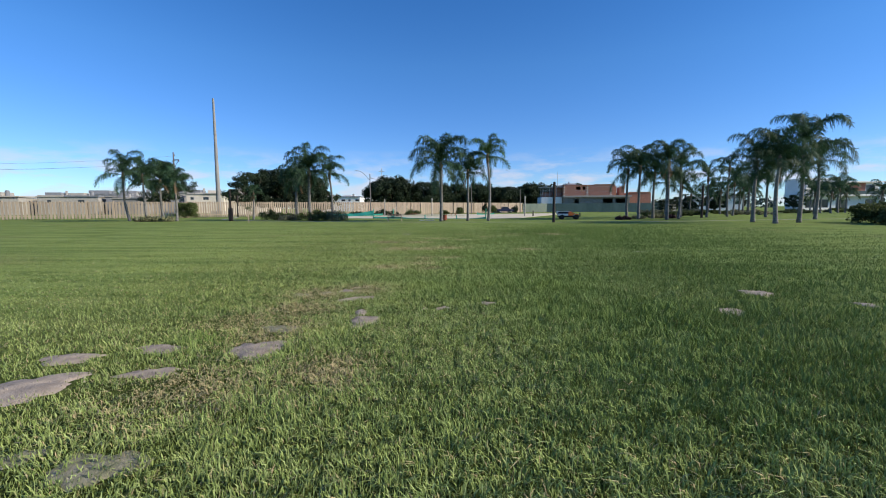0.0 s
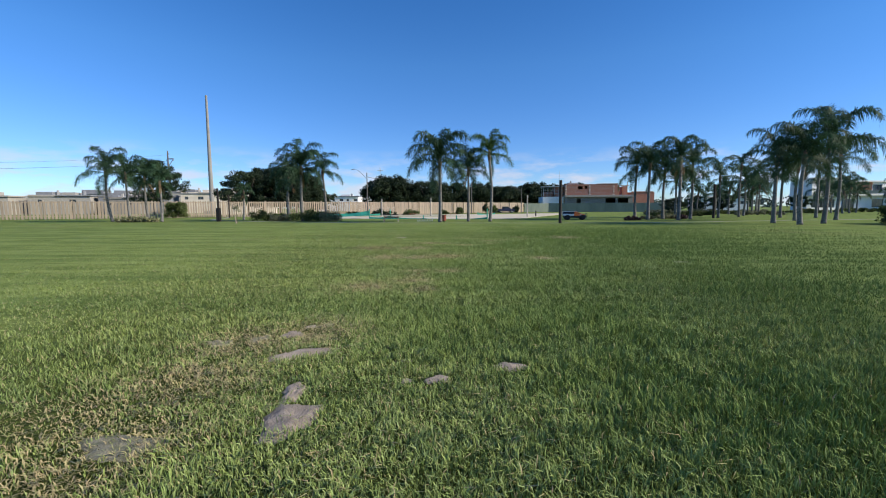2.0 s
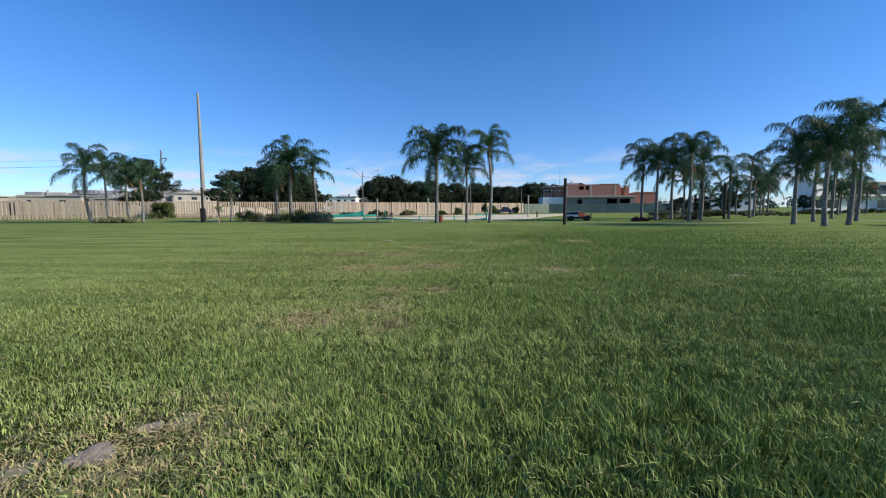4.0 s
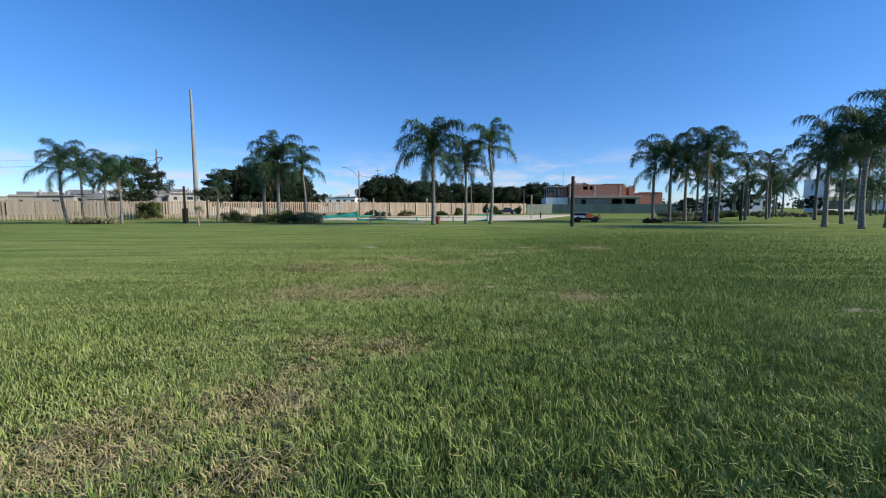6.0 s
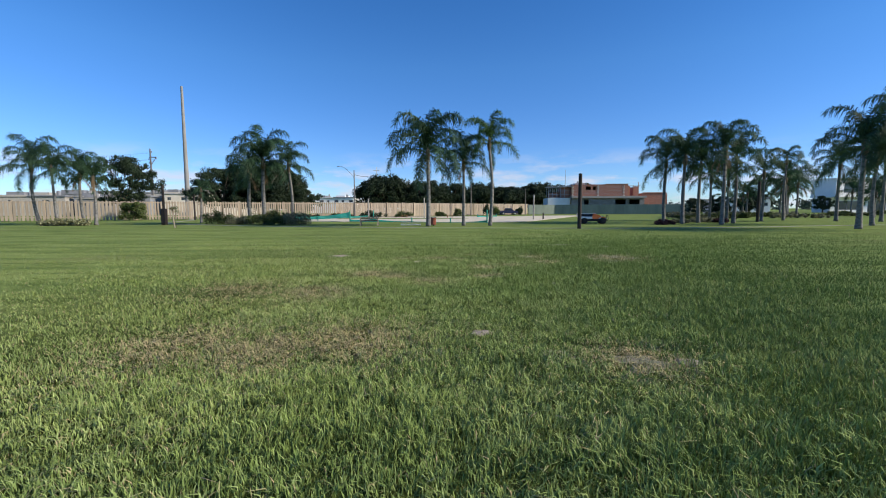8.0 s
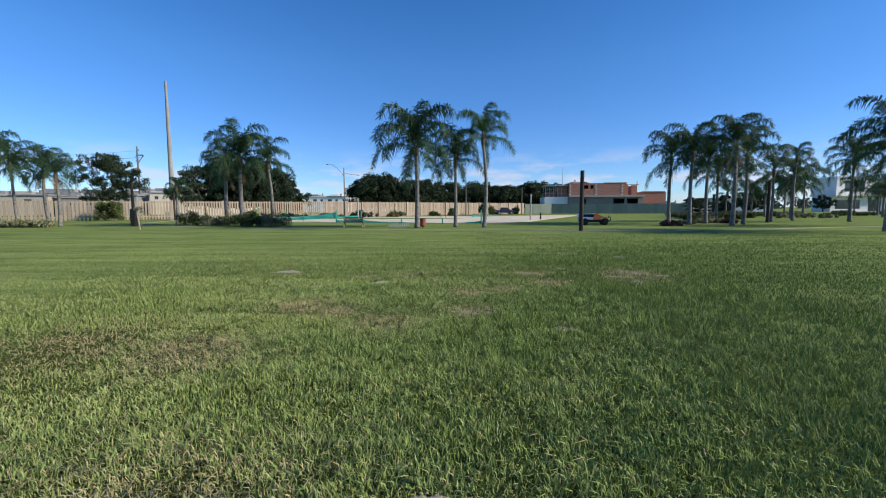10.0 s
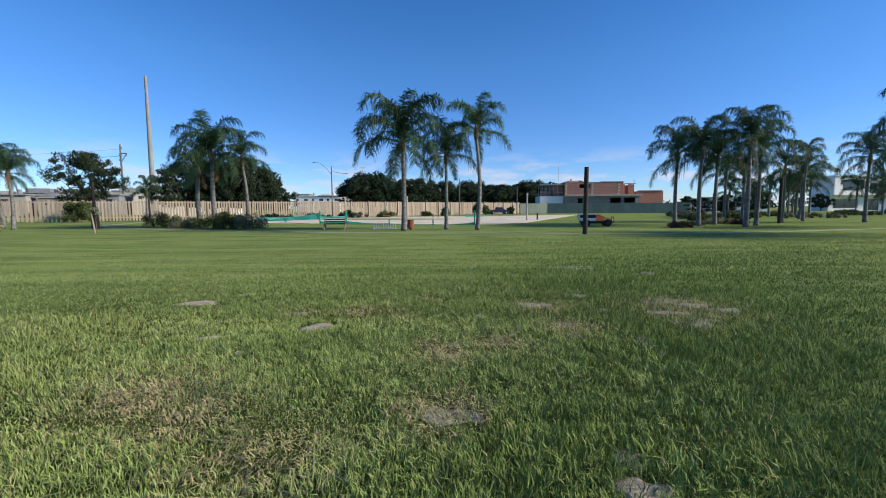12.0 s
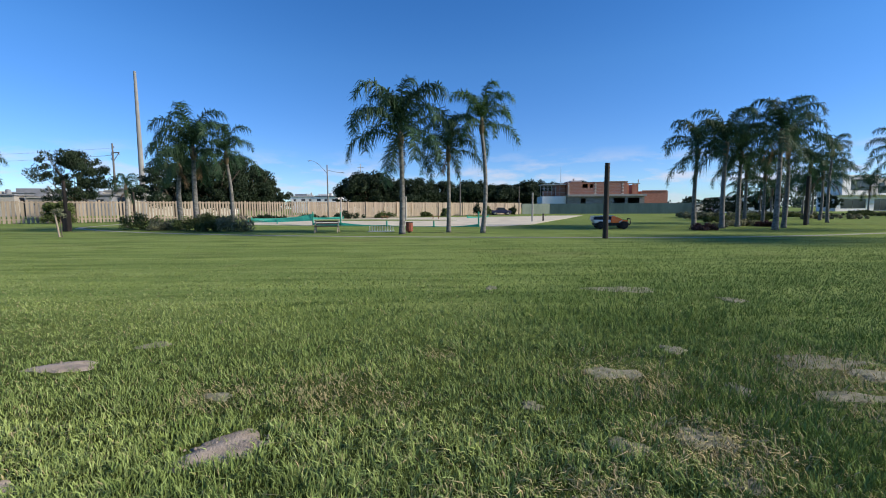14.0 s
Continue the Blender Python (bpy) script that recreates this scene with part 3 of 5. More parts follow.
palm(-20.4, 55.4, 4.8, 8.3, 2.6, 5, "shorter feather palm with a drooping crown in a shrub bed", count=17, group="palms in the shrub bed", dead=1)
palm(-15.2, 53.4, 5.5, 8.0, 2.2, 6, count=14, girth=0.15, group="palms in the shrub bed", lean=(-0.2, 0))
palm(-28.5, 60.0, 3.2, 5.1, 1.9, 7, "small young feather palm beside the path", count=12, girth=0.13, lean=(0.15, 0))
palm(-42.6, 54.5, 5.7, 8.9, 3.3, 8, count=15, girth=0.15, lean=(-0.45, 0), group="palms by the wooden fence", dead=0)
palm(-39.0, 52.7, 5.2, 7.9, 2.6, 9, count=13, girth=0.13, lean=(-0.2, 0), group="palms by the wooden fence", dead=0)
palm(-38.8, 55.7, 4.9, 7.7, 2.8, 10, "feather palm with dark green fronds by the fence", "green", 17, girth=0.15, group="palms by the wooden fence", lean=(-0.2, 0), dead=2)
palm(-35.3, 53.0, 4.4, 6.8, 2.1, 11, "short feather palm with hanging fronds near the fence", count=14, girth=0.14, group="palms by the wooden fence", dead=2)
RIGHT = [(24.1, 56.7, 6.0, 10.0, 3.0, 0.2), (23.9, 52.6, 5.9, 10.6, 3.0, 0.2), (27.0, 55.3, 5.5, 9.7, 2.8, 0.19), (26.2, 50.1, 6.4, 9.7, 2.7, 0.2), (29.2, 53.1, 5.9, 9.8, 2.8, 0.18),
         (31.2, 60.5, 4.6, 7.9, 2.6, 0.17), (34.5, 62.5, 4.2, 7.2, 2.5, 0.17), (36.5, 59.5, 5.0, 8.0, 2.5, 0.16), (41.7, 63.1, 6.9, 9.0, 2.4, 0.16)]
for i, (x, y, neck, top, reach, g) in enumerate(RIGHT):
    palm(x, y, neck, top, reach, 20 + i, "dark feather palm in a dense cluster on the lawn" if i != 3 else "feather palm with a brown skirt of dry fronds", count=14 if i < 5 else 11, girth=g * 0.85, dead=3 if i == 3 else 0, group="palm cluster")
NEAR_RIGHT = [(29.8, 40.5, 5.3, 9.1, 2.9, 0.21), (29.4, 37.0, 5.2, 9.3, 3.0, 0.21), (32.9, 38.8, 6.6, 10.7, 3.4, 0.2), (44.3, 58.8, 6.0, 9.0, 2.8, 0.2), (42.1, 48.0, 6.2, 9.3, 2.8, 0.2), (47.5, 57.0, 6.2, 9.2, 2.7, 0.19), (36.5, 46.5, 5.2, 8.6, 2.8, 0.18)]
for i, (x, y, neck, top, reach, g) in enumerate(NEAR_RIGHT):
    palm(x, y, neck, top, reach, 40 + i, "stout feather palm with a dense dark crown", count=14, girth=g * 0.8, dead=i % 2, group="stout palms")
FAR_PALMS = [(93.5, 111, 5.2, 9.2), (98, 108.5, 5.6, 9.6), (101, 111, 5.0, 9.0), (85, 84, 3.8, 6.8), (60, 88, 4.4, 7.0), (64.5, 92, 4.2, 6.8), (68, 97, 4.6, 7.2), (80, 92, 4.0, 7.0)]
FAR_PALMS += [(47, 70, 5.0, 8.4), (55, 78, 4.8, 8.2), (58, 84, 4.5, 7.9), (48, 79, 3.3, 6.0), (53, 83, 4.3, 7.2), (50, 88, 3.6, 7.3), (56, 92, 3.8, 7.5), (77, 86, 3.7, 7.5), (82, 90, 4.7, 6.8), (88, 95, 3.7, 7.2), (67, 78, 3.3, 7.0), (93, 92, 3.7, 7.2)]
for i, (x, y, neck, top) in enumerate(FAR_PALMS):
    palm(x, y, neck, top, 2.2 if top < 8 else 3.6, 60 + i, "small distant palm in front of the white houses", count=12, girth=0.15, dead=1, group="distant palms")


def broadleaf(name, seed, height, width, mat, clumps=60, per=95, leaf=0.34, flat=0.8):
    """Trunk, limbs and a ragged crown of small leaves."""
    rng = np.random.default_rng(seed)
    tree = thing(name, (0, 0, 0), "", "tree")
    wood = Shape()
    wood.tube([(0, 0, -0.05), (0.1, 0, height * 0.2), (0.0, 0.1, height * 0.38)], [0.34, 0.25, 0.2], 9)
    part("trunk", wood.mesh("trunk", M_bark, smooth=True), tree, "rough grey-brown trunk")
    for i in range(9):
        a, r = i * 2.4 + rng.random(), width * (0.22 + 0.22 * rng.random())
        end = (math.cos(a) * r, math.sin(a) * r, height * (0.5 + 0.38 * rng.random()))
        limb = Shape().tube([(0, 0.05, height * (0.24 + 0.12 * rng.random())), (end[0] * 0.5, end[1] * 0.5, end[2] * 0.72), end], [0.15, 0.09, 0.03], 6)
        part("limb", limb.mesh("limb", M_bark, smooth=True), tree)
    cs, rs = [], []
    for i in range(clumps):
        a, q, h = rng.random() * 6.283, rng.random() ** 0.55, rng.random()
        prof = math.sin(math.pi * (0.16 + 0.78 * h)) ** 0.75
        r = width * 0.5 * q * prof * (0.85 + 0.3 * rng.random())
        cs.append((math.cos(a) * r, math.sin(a) * r, height * (0.24 + 0.70 * h)))
        rs.append(width * (0.055 + 0.06 * rng.random()))
    part("crown", leaves(rng, cs, rs, per, leaf, mat, "crown", flat, 0.3, 3), tree, "dense dark green leaves with gaps")
    return tree


TREES = [broadleaf("broadleaf_tree", 100, 10.0, 13.0, M_leaf_dark, 110, 120, 0.25), broadleaf("broadleaf_tree", 101, 9.0, 10.0, M_leaf_dark, 85, 120, 0.25),
         broadleaf("broadleaf_tree", 102, 10.0, 14.0, M_leaf_dark, 120, 110, 0.21, 0.5)]
tree_rng = np.random.default_rng(77)


def plant_tree(kind, x, y, size, label, group, tall=1.0):
    ob = copy_thing(TREES[kind], pose(x, y, 0, 0, 0, tree_rng.random() * 360) @ Matrix.Diagonal((size, size, size * tall, 1)))
    return tagged(ob, label, "tree", group)


# wood behind the court: along the line of the back fence
for i in range(24):
    s = 0.205 + i * 0.0275
    x, y = -45 + 112 * s + tree_rng.normal() * 2, 140 + 40 * s + tree_rng.normal() * 4
    plant_tree(i % 2, x, y, (1.2 if i > 2 else 1.42) * (0.9 + 0.22 * tree_rng.random()), "broad dark green tree in a dense row behind the fence", "trees behind the court", 0.82)
for x, y, k, size, tall in ((-41.0, 88, 2, 0.85, 1.1), (-35, 90, 0, 0.9, 1.1), (-34, 96, 1, 1.1, 1.1), (-31.5, 95, 0, 0.8, 1.1), (-29, 95, 1, 0.75, 0.95), (-39, 91, 1, 1.0, 1.1)):
    plant_tree(k, x, y, size, "spreading dark tree just beyond the wooden fence", "trees beyond the fence", tall)
plant_tree(2, -74.2, 108.4, 1.0, "broad dark tree beyond the wooden fence", "trees beyond the fence", 1.42)
for x, y, k, size in ((62, 170, 1, 1.05), (43, 84, 2, 0.32), (70, 190, 1, 0.9), (92, 175, 1, 0.6), (60, 96, 1, 0.55), (52, 92, 1, 0.42), (100, 150, 0, 0.6), (120, 150, 1, 0.6)):
    plant_tree(k, x, y, size, "leafy green tree standing behind the palms", "trees behind the palms")
for t in TREES:
    for o in (*t.children_recursive, t):
        bpy.data.objects.remove(o)


# low woods closing the horizon all round
wood_rng = np.random.default_rng(13)
wc, wr = [], []
for i in range(420):
    a = wood_rng.random() * 2 * math.pi
    far = 420 + 160 * wood_rng.random()
    wr.append(5 + 5 * wood_rng.random())
    wc.append((far * math.sin(a), far * math.cos(a) + 60, 2 + 5 * wood_rng.random()))
tagged(new("far_woods", leaves(wood_rng, wc, wr, 40, 1.6, M_far, "far_woods", 0.7)), "low dark line of far woods along the horizon", "woods", kind="stuff")


def bush(name, x, y, w, d, h, mat, label, seed, n=26, per=110, leaf=0.075, category="bush", group=""):
    rng = np.random.default_rng(seed)
    h *= 1.22
    ob = thing(name, (x, y, 0), label, category, group)
    cs, rs = [], []
    for i in range(n):
        a, q = rng.random() * 6.283, rng.random() ** 0.5
        r = min(h * 0.38, 0.5) * (0.7 + 0.5 * rng.random())
        z = (h - r) * (0.25 + 0.75 * rng.random()) * (1 - 0.45 * q * q)
        if name == "hedge":
            cs.append(((rng.random() - 0.5) * (w - r), (rng.random() - 0.5) * (d - r), r * 0.4 + (h - 1.3 * r) * rng.random() ** 0.7))
        else:
            cs.append((math.cos(a) * q * (w / 2 - r * 0.5), math.sin(a) * q * (d / 2 - r * 0.5), max(z, r * 0.5)))
        rs.append(r)
    for i in range(7):
        c = cs[i]
        stem = Shape().tube([(c[0] * 0.4, c[1] * 0.4, -0.02), (c[0] * 0.7, c[1] * 0.7, c[2] * 0.6), c], [0.025, 0.018, 0.008], 5)
        part("stem", stem.mesh("stem", M_bark), ob)
    part("foliage", leaves(rng, cs, rs, per, leaf, mat, "foliage", 0.9, 0.3), ob)
    return ob


bush("shrub", -23.9, 55.4, 3.4, 2.6, 1.5, M_leaf_mid, "rounded dark green shrub in a lawn bed", 1, group="shrub bed")
bush("shrub", -21.2, 54.4, 3.0, 2.0, 0.95, M_leaf_grey, "low grey-green shrub between darker ones", 2, group="shrub bed")
bush("shrub", -17.9, 53.0, 4.0, 2.6, 1.5, M_leaf_mid, "rounded green shrub at the foot of palms", 3, group="shrub bed")
bush("shrub", -16.3, 52.3, 2.6, 2.2, 1.5, M_leaf_mid, "dense green shrub in a lawn bed", 4, group="shrub bed")
bush("shrub", -14.4, 51.8, 3.0, 2.2, 1.45, M_leaf_grey, "feathery grey-green shrub at the end of the bed", 5, group="shrub bed")
bush("hedge", -45.7, 72.2, 3.4, 1.8, 2.3, M_leaf_mid, "tall clipped green hedge against the wooden fence", 6, 60, 120, 0.1, "hedge")
bush("ornamental_grass", -37.2, 51.6, 5.4, 2.2, 0.75, M_straw, "straw-coloured tussock grass under the palms", 7, 40, 110, 0.10, "ornamental grass")
for i, (x, y, w, h) in enumerate(((-13.5, 89, 6, 1.3), (-8.2, 93.5, 4.4, 1.2), (-24, 84, 6, 0.9), (-30, 79.5, 5, 0.8), (-19, 87, 5, 0.9), (2.5, 104, 2.0, 1.6), (9.5, 111.5, 1.8, 2.4), (11.8, 114, 1.8, 2.3), (18.6, 121, 1.8, 2.2), (-1.5, 104, 3.0, 1.0))):
    bush("shrub", x, y, w, 1.8, h, M_leaf_mid if i % 2 else M_leaf_dark, "low green shrub along the foot of the fence" if h < 1.5 else "upright dark shrub against the fence", 20 + i, 24, 90, 0.11, group="fence shrubs")
for i, (x, y, w) in enumerate(((21.0, 50.2, 2.6), (29.3, 55.2, 1.5))):
    bush("shrub", x, y, w, 1.6, 0.5, M_leaf_red if i < 2 else M_leaf_dark, "low purple-leaved shrub at the foot of palms" if i < 2 else "low dark shrub at the foot of palms", 40 + i, 22, 90, 0.07, group="palm bed shrubs")
for i, (x, y, w, h) in enumerate(((37, 75, 7, 0.9), (43.5, 76, 6, 0.8), (33, 66, 5, 0.6), (52, 74, 8, 0.6), (60, 86, 8, 0.5), (73, 90, 8, 0.5), (84, 100, 10, 0.6), (48, 84, 6, 0.7), (56, 87, 6, 0.7), (70, 101, 6, 0.7), (80, 99, 4, 0.8), (92, 99, 9, 0.9), (41, 86, 5, 0.8), (37.8, 69, 4.5, 0.7))):
    bush("hedge", x, y, w, 2.2, h, M_leaf_mid if i % 3 else M_leaf_grey, "low green hedge beyond the palms", 50 + i, 34, 90, 0.12, "hedge", "low hedges")
bush("shrub", 28.2, 56.8, 3.4, 1.6, 0.6, M_leaf_grey, "low pale grey-green planting among palm trunks", 75, 30, 110, 0.07, group="palm bed shrubs")
bush("shrub", 24.6, 54.6, 3.0, 1.6, 0.45, M_leaf_grey, "low pale grey-green planting among palm trunks", 76, 26, 110, 0.07, group="palm bed shrubs")
bush("hedge", 45.7, 79.0, 4.0, 2.0, 1.0, M_leaf_grey, "low clipped pale hedge beyond the palms", 77, 34, 100, 0.1, "hedge", "low hedges")
bush("shrub", 38.0, 36.5, 4.0, 4.5, 1.9, M_leaf_mid, "large dark rounded shrub on the lawn", 70, 60, 140, 0.1)
bush("shrub", 37.0, 33.0, 3.6, 3.6, 1.7, M_leaf_mid, "large dark rounded shrub on the lawn", 71, 50, 140, 0.1)


# ---- fences and walls ----
FENCE = [(-96, 53.5), (-80, 60), (-47, 74.5), (-21, 92), (-7, 102), (22, 128)]
fence = tagged(thing("wooden_fence", (0, 0, 0), "tall light tan fence of upright wooden boards", "fence"), kind="structure")
BOARD = {0.46: 0.152, 0.38: 0.118, 0.34: 0.155}
board_me = {k: Shape().box(-w, -0.015, 0.06, w, 0.015, 2.86).mesh("board", M_wood_fence, 0.006) for k, w in BOARD.items()}
post_me = Shape().box(-0.08, -0.08, -0.05, 0.08, 0.08, 2.98).mesh("post", M_wood_post, 0.012)
fence_rng = np.random.default_rng(3)
made, rest = 0, Shape()
for (ax, ay), (bx, by) in zip(FENCE[:-1], FENCE[1:]):
    run = math.hypot(bx - ax, by - ay)
    ang = math.degrees(math.atan2(by - ay, bx - ax))
    m0 = pose(ax, ay, 0, 0, 0, ang)
    near = ax < -40
    step = 0.46 if ax < -60 else 0.38 if near else 0.34
    for k in range(int(run / step)):
        mk = m0 @ pose((k + 0.5) * step, -0.075, fence_rng.normal() * 0.015, 0, fence_rng.normal() * 0.5, 0)
        if made < 300 and ax > -90:
            part("board", board_me[step], fence, "", mk)
            made += 1
        else:
            rest.box(-BOARD[step], -0.015, 0.06, BOARD[step], 0.015, 2.86, mk)
    for k in range(int(run / 3.6) + 1):
        part("post", post_me, fence, "", m0 @ pose(k * 3.6, -0.17 if not near else 0.07, 0))
    for z in (0.45, 2.58):
        part("rail", Shape().box(0, -0.05, z, run, 0.02, z + 0.14).mesh("rail", M_wood_post, 0.01), fence, "", m0)
tagged(part("board_run", rest.mesh("board_run", M_wood_fence), fence), kind="stuff")

green = tagged(thing("screen_wall", (0, 0, 0), "long green-grey mesh screen round a building site", "screen wall"), kind="structure")
GREEN = [(22.3, 128.3), (30, 131), (66, 124)]
for (ax, ay), (bx, by) in zip(GREEN[:-1], GREEN[1:]):
    run = math.hypot(bx - ax, by - ay)
    m0 = pose(ax, ay, 0, 0, 0, math.degrees(math.atan2(by - ay, bx - ax)))
    n = int(run / 3)
    for k in range(n):
        part("panel", Shape().box(k * run / n + 0.006, -0.02, 0.02, (k + 1) * run / n - 0.006, 0.02, 2.65).mesh("panel", M_screen), green, "", m0)
        part("post", Shape().box(k * run / n - 0.05, 0.03, 0, k * run / n + 0.05, 0.13, 2.7).mesh("post", M_galv), green, "", m0)
pillar = Shape().box(-0.8, -0.2, 0, 0.8, 0.2, 2.2).box(-0.9, -0.28, 2.2, 0.9, 0.28, 2.32)
tagged(new("gate_pillar", pillar.mesh("gate_pillar", M_cream, 0.02)), "pale cream masonry pillar at the screen's end", "pillar").location = (64.2, 122.8, 0)


# ---- poles ----
def pole(x, y, h, r, mat, name, label, category, taper=0.8, sides=12):
    ob = thing(name, (x, y, 0), label, category)
    part("pole", Shape().tube([(0, 0, -0.05), (0, 0, h * 0.5), (0, 0, h - 0.02), (0, 0, h)], [r, r * (1 + taper) / 2, r * taper, r * taper * 0.9], sides).mesh("pole", mat), ob)
    return ob


WOOD_POST = "dark tarred round timber post standing in the lawn"
pole(10.77, 42.4, 4.13, 0.15, M_pole_dark, "timber_post", WOOD_POST, "post", 0.9)
p = pole(-28.4, 53.3, 4.05, 0.13, M_pole_dark, "timber_post", "dark timber post with a boxed foot", "post", 0.9)
part("foot_box", Shape().box(-0.22, -0.22, 0, 0.22, 0.22, 1.65).mesh("foot_box", M_pole_dark, 0.03), p, "dark brown timber casing")
pole(-37.9, 74.4, 3.95, 0.13, M_pole_dark, "timber_post", "dark timber post in front of the fence", "post", 0.9)
pole(34.6, 57.4, 4.4, 0.16, M_pole_dark, "timber_post", WOOD_POST, "post", 0.9)
pole(57.5, 104.0, 4.3, 0.25, M_pole_dark, "timber_post", "dark timber post beyond the palms", "post", 0.9)
m = pole(-58.1, 105.7, 28.35, 0.58, M_mast, "mast", "very tall tapering pale concrete mast", "mast", 0.42, 18)
part("cap", Shape().tube([(0, 0, 28.35), (0, 0, 28.6)], [0.25, 0.22], 14).mesh("cap", M_mast), m)
part("base_block", Shape().box(-1.3, -1.3, 0, 1.3, 1.3, 1.0).mesh("base_block", M_concrete, 0.05), m)

pyl = pole(-99.4, 153.5, 22.0, 0.42, M_pylon, "power_pole", "tall grey power pole with crossarms", "power pole", 0.5)
part("crossarm", Shape().box(-0.3, -0.14, 19.1, 2.0, 0.14, 19.36).mesh("crossarm", M_pylon, 0.02), pyl)
part("brace", Shape().tube([(1.9, 0, 19.1), (0.1, 0, 16.6)], [0.13, 0.13], 6).mesh("brace", M_pylon), pyl)
for x, z in ((1.95, 18.5), (-0.5, 18.4), (-0.5, 17.0), (0.5, 20.6)):
    part("insulator", Shape().tube([(x, 0, z), (x, 0, z + 0.6)], [0.13, 0.09], 8).mesh("insulator", M_slate), pyl)
    part("bracket", Shape().tube([(0, 0, z + 0.5), (x, 0, z + 0.55)], [0.05, 0.05], 5).mesh("bracket", M_pylon), pyl)


def cable(a, b, sag, r, label):
    a, b = Vector(a), Vector(b)
    pts = [a.lerp(b, i / 24) - Vector((0, 0, sag * 4 * (i / 24) * (1 - i / 24))) for i in range(25)]
    ob = new("cable", Shape().tube(pts, [r] * 25, 5).mesh("cable", M_slate))
    tagged(ob, label, "cable", "overhead cables")


for z, off in ((20.6, 0.5), (18.5, 1.95), (18.4, -0.5)):
    cable((-99.4 + off, 153.5, z), (-260 + off, 158, z + 2), 3.0, 0.03, "thin grey overhead power cable")
for k, (x, y) in enumerate(((-30, 190),)):
    q = pole(x, y, 19 if k == 0 else 17, 0.2, M_galv, "power_pole", "distant grey power pole above the trees", "power pole", 0.6)
    part("crossarm", Shape().box(-1.2, -0.1, 17.6 - 2 * k, 1.2, 0.1, 17.8 - 2 * k).mesh("crossarm", M_galv), q)


def street_lamp(x, y, h, arms_out):
    """arms_out: for each arm its reach along x, the height where it leaves the pole and the rise to its tip."""
    ob = pole(x, y, h, 0.13, M_pylon, "street_lamp", "slim grey street lamp pole" + (" with curved arms" if arms_out else ""), "street lamp", 0.65)
    for out, z0, rise in arms_out:
        pts = [Vector((out * s, 0, z0 + rise * math.sin(s * math.pi * 0.5))) for s in (0, 0.25, 0.5, 0.75, 1)]
        part("arm", Shape().tube(pts, [0.032] * 5, 6).mesh("arm", M_pylon), ob)
        e, d = pts[-1], Vector((math.copysign(1, out), 0, 0))
        part("lamp_head", Shape().tube([e, e + d * 0.25 + Vector((0, 0, -0.03)), e + d * 0.55 + Vector((0, 0, -0.06))], [0.04, 0.075, 0.03], 8).mesh("lamp_head", M_pylon, smooth=True), ob, "grey lamp head")


street_lamp(-16.7, 88.9, 8.7, ((-2.6, 7.3, 2.1), (2.2, 7.9, -0.4)))
street_lamp(5.6, 108.0, 7.8, ())
street_lamp(20.4, 122.5, 6.8, ((-2.2, 6.0, 1.0),))

# court posts and netting
for x, y, h in ((12.8, 71.2, 3.5), (-12.0, 77.6, 3.2), (-3.3, 79.5, 3.35)):
    q = pole(x, y, h, 0.11, M_concrete, "net_post", "pale concrete volleyball net post in the sand", "net post", 0.9)
    part("hook", Shape().tube([(0, 0, h - 0.35), (0.16, 0, h - 0.3)], [0.02, 0.02], 6).mesh("hook", M_galv), q)
pole(14.6, 73.2, 0.95, 0.11, M_pole_dark, "bollard", "short dark timber bollard beside the sand", "bollard", 0.95)

# teal netting: corner places with the height of its lower and upper edge
TEAL = [[(-22.5, 72.5, 0.03, 0.15), (-17.0, 67.5, 0.2, 0.6), (-11.5, 62.7, 0.5, 1.2)],
        [(-11.5, 62.7, 0.03, 0.3), (-8.3, 61.2, 0.03, 0.35), (-3.5, 59.3, 0.03, 0.14), (1.0, 57.3, 0.03, 0.10), (5.0, 56.8, 0.03, 0.3)],
        [(-25, 79, 0.03, 0.4), (-20, 84, 0.03, 0.5), (-14, 87.5, 0.03, 0.4)], [(6.0, 90, 0.03, 0.3), (10, 95, 0.03, 0.25)]]
for k, line in enumerate(TEAL):
    low = thing("net_barrier", (0, 0, 0), "low sagging teal netting round the sand court", "netting", "teal netting")
    for (ax, ay, az0, az1), (bx, by, bz0, bz1) in zip(line[:-1], line[1:]):
        v, f, n = [], [], 16
        for i in range(n + 1):
            s = i / n
            z0, z1 = az0 + (bz0 - az0) * s, az1 + (bz1 - az1) * s - 0.10 * math.sin(math.pi * s)
            for j in range(4):
                off = 0.08 * math.sin(9 * s + j + k) + (0.35 * (1 - j / 3) if k == 1 else 0)
                v.append((ax + (bx - ax) * s, ay + (by - ay) * s + off, z0 + (max(z1, z0 + 0.05) - z0) * j / 3))
        for i in range(n):
            for j in range(3):
                a = i * 4 + j
                f.append((a, a + 4, a + 5, a + 1))
        me = bpy.data.meshes.new("netting")
        me.from_pydata(v, [], f)
        me.materials.append(M_teal)
        part("netting", me, low)
    for ax, ay, _, _ in line:
        h = 1.4 if (ax, ay) in ((-11.5, 62.7), (-8.3, 61.2), (5.0, 56.8)) else 0.55
        part("net_stake", Shape().tube([(ax, ay + 0.15 + 0.02 * k, -0.03), (ax, ay + 0.15 + 0.02 * k, h)], [0.075, 0.07], 8).mesh("net_stake", M_teal), low)


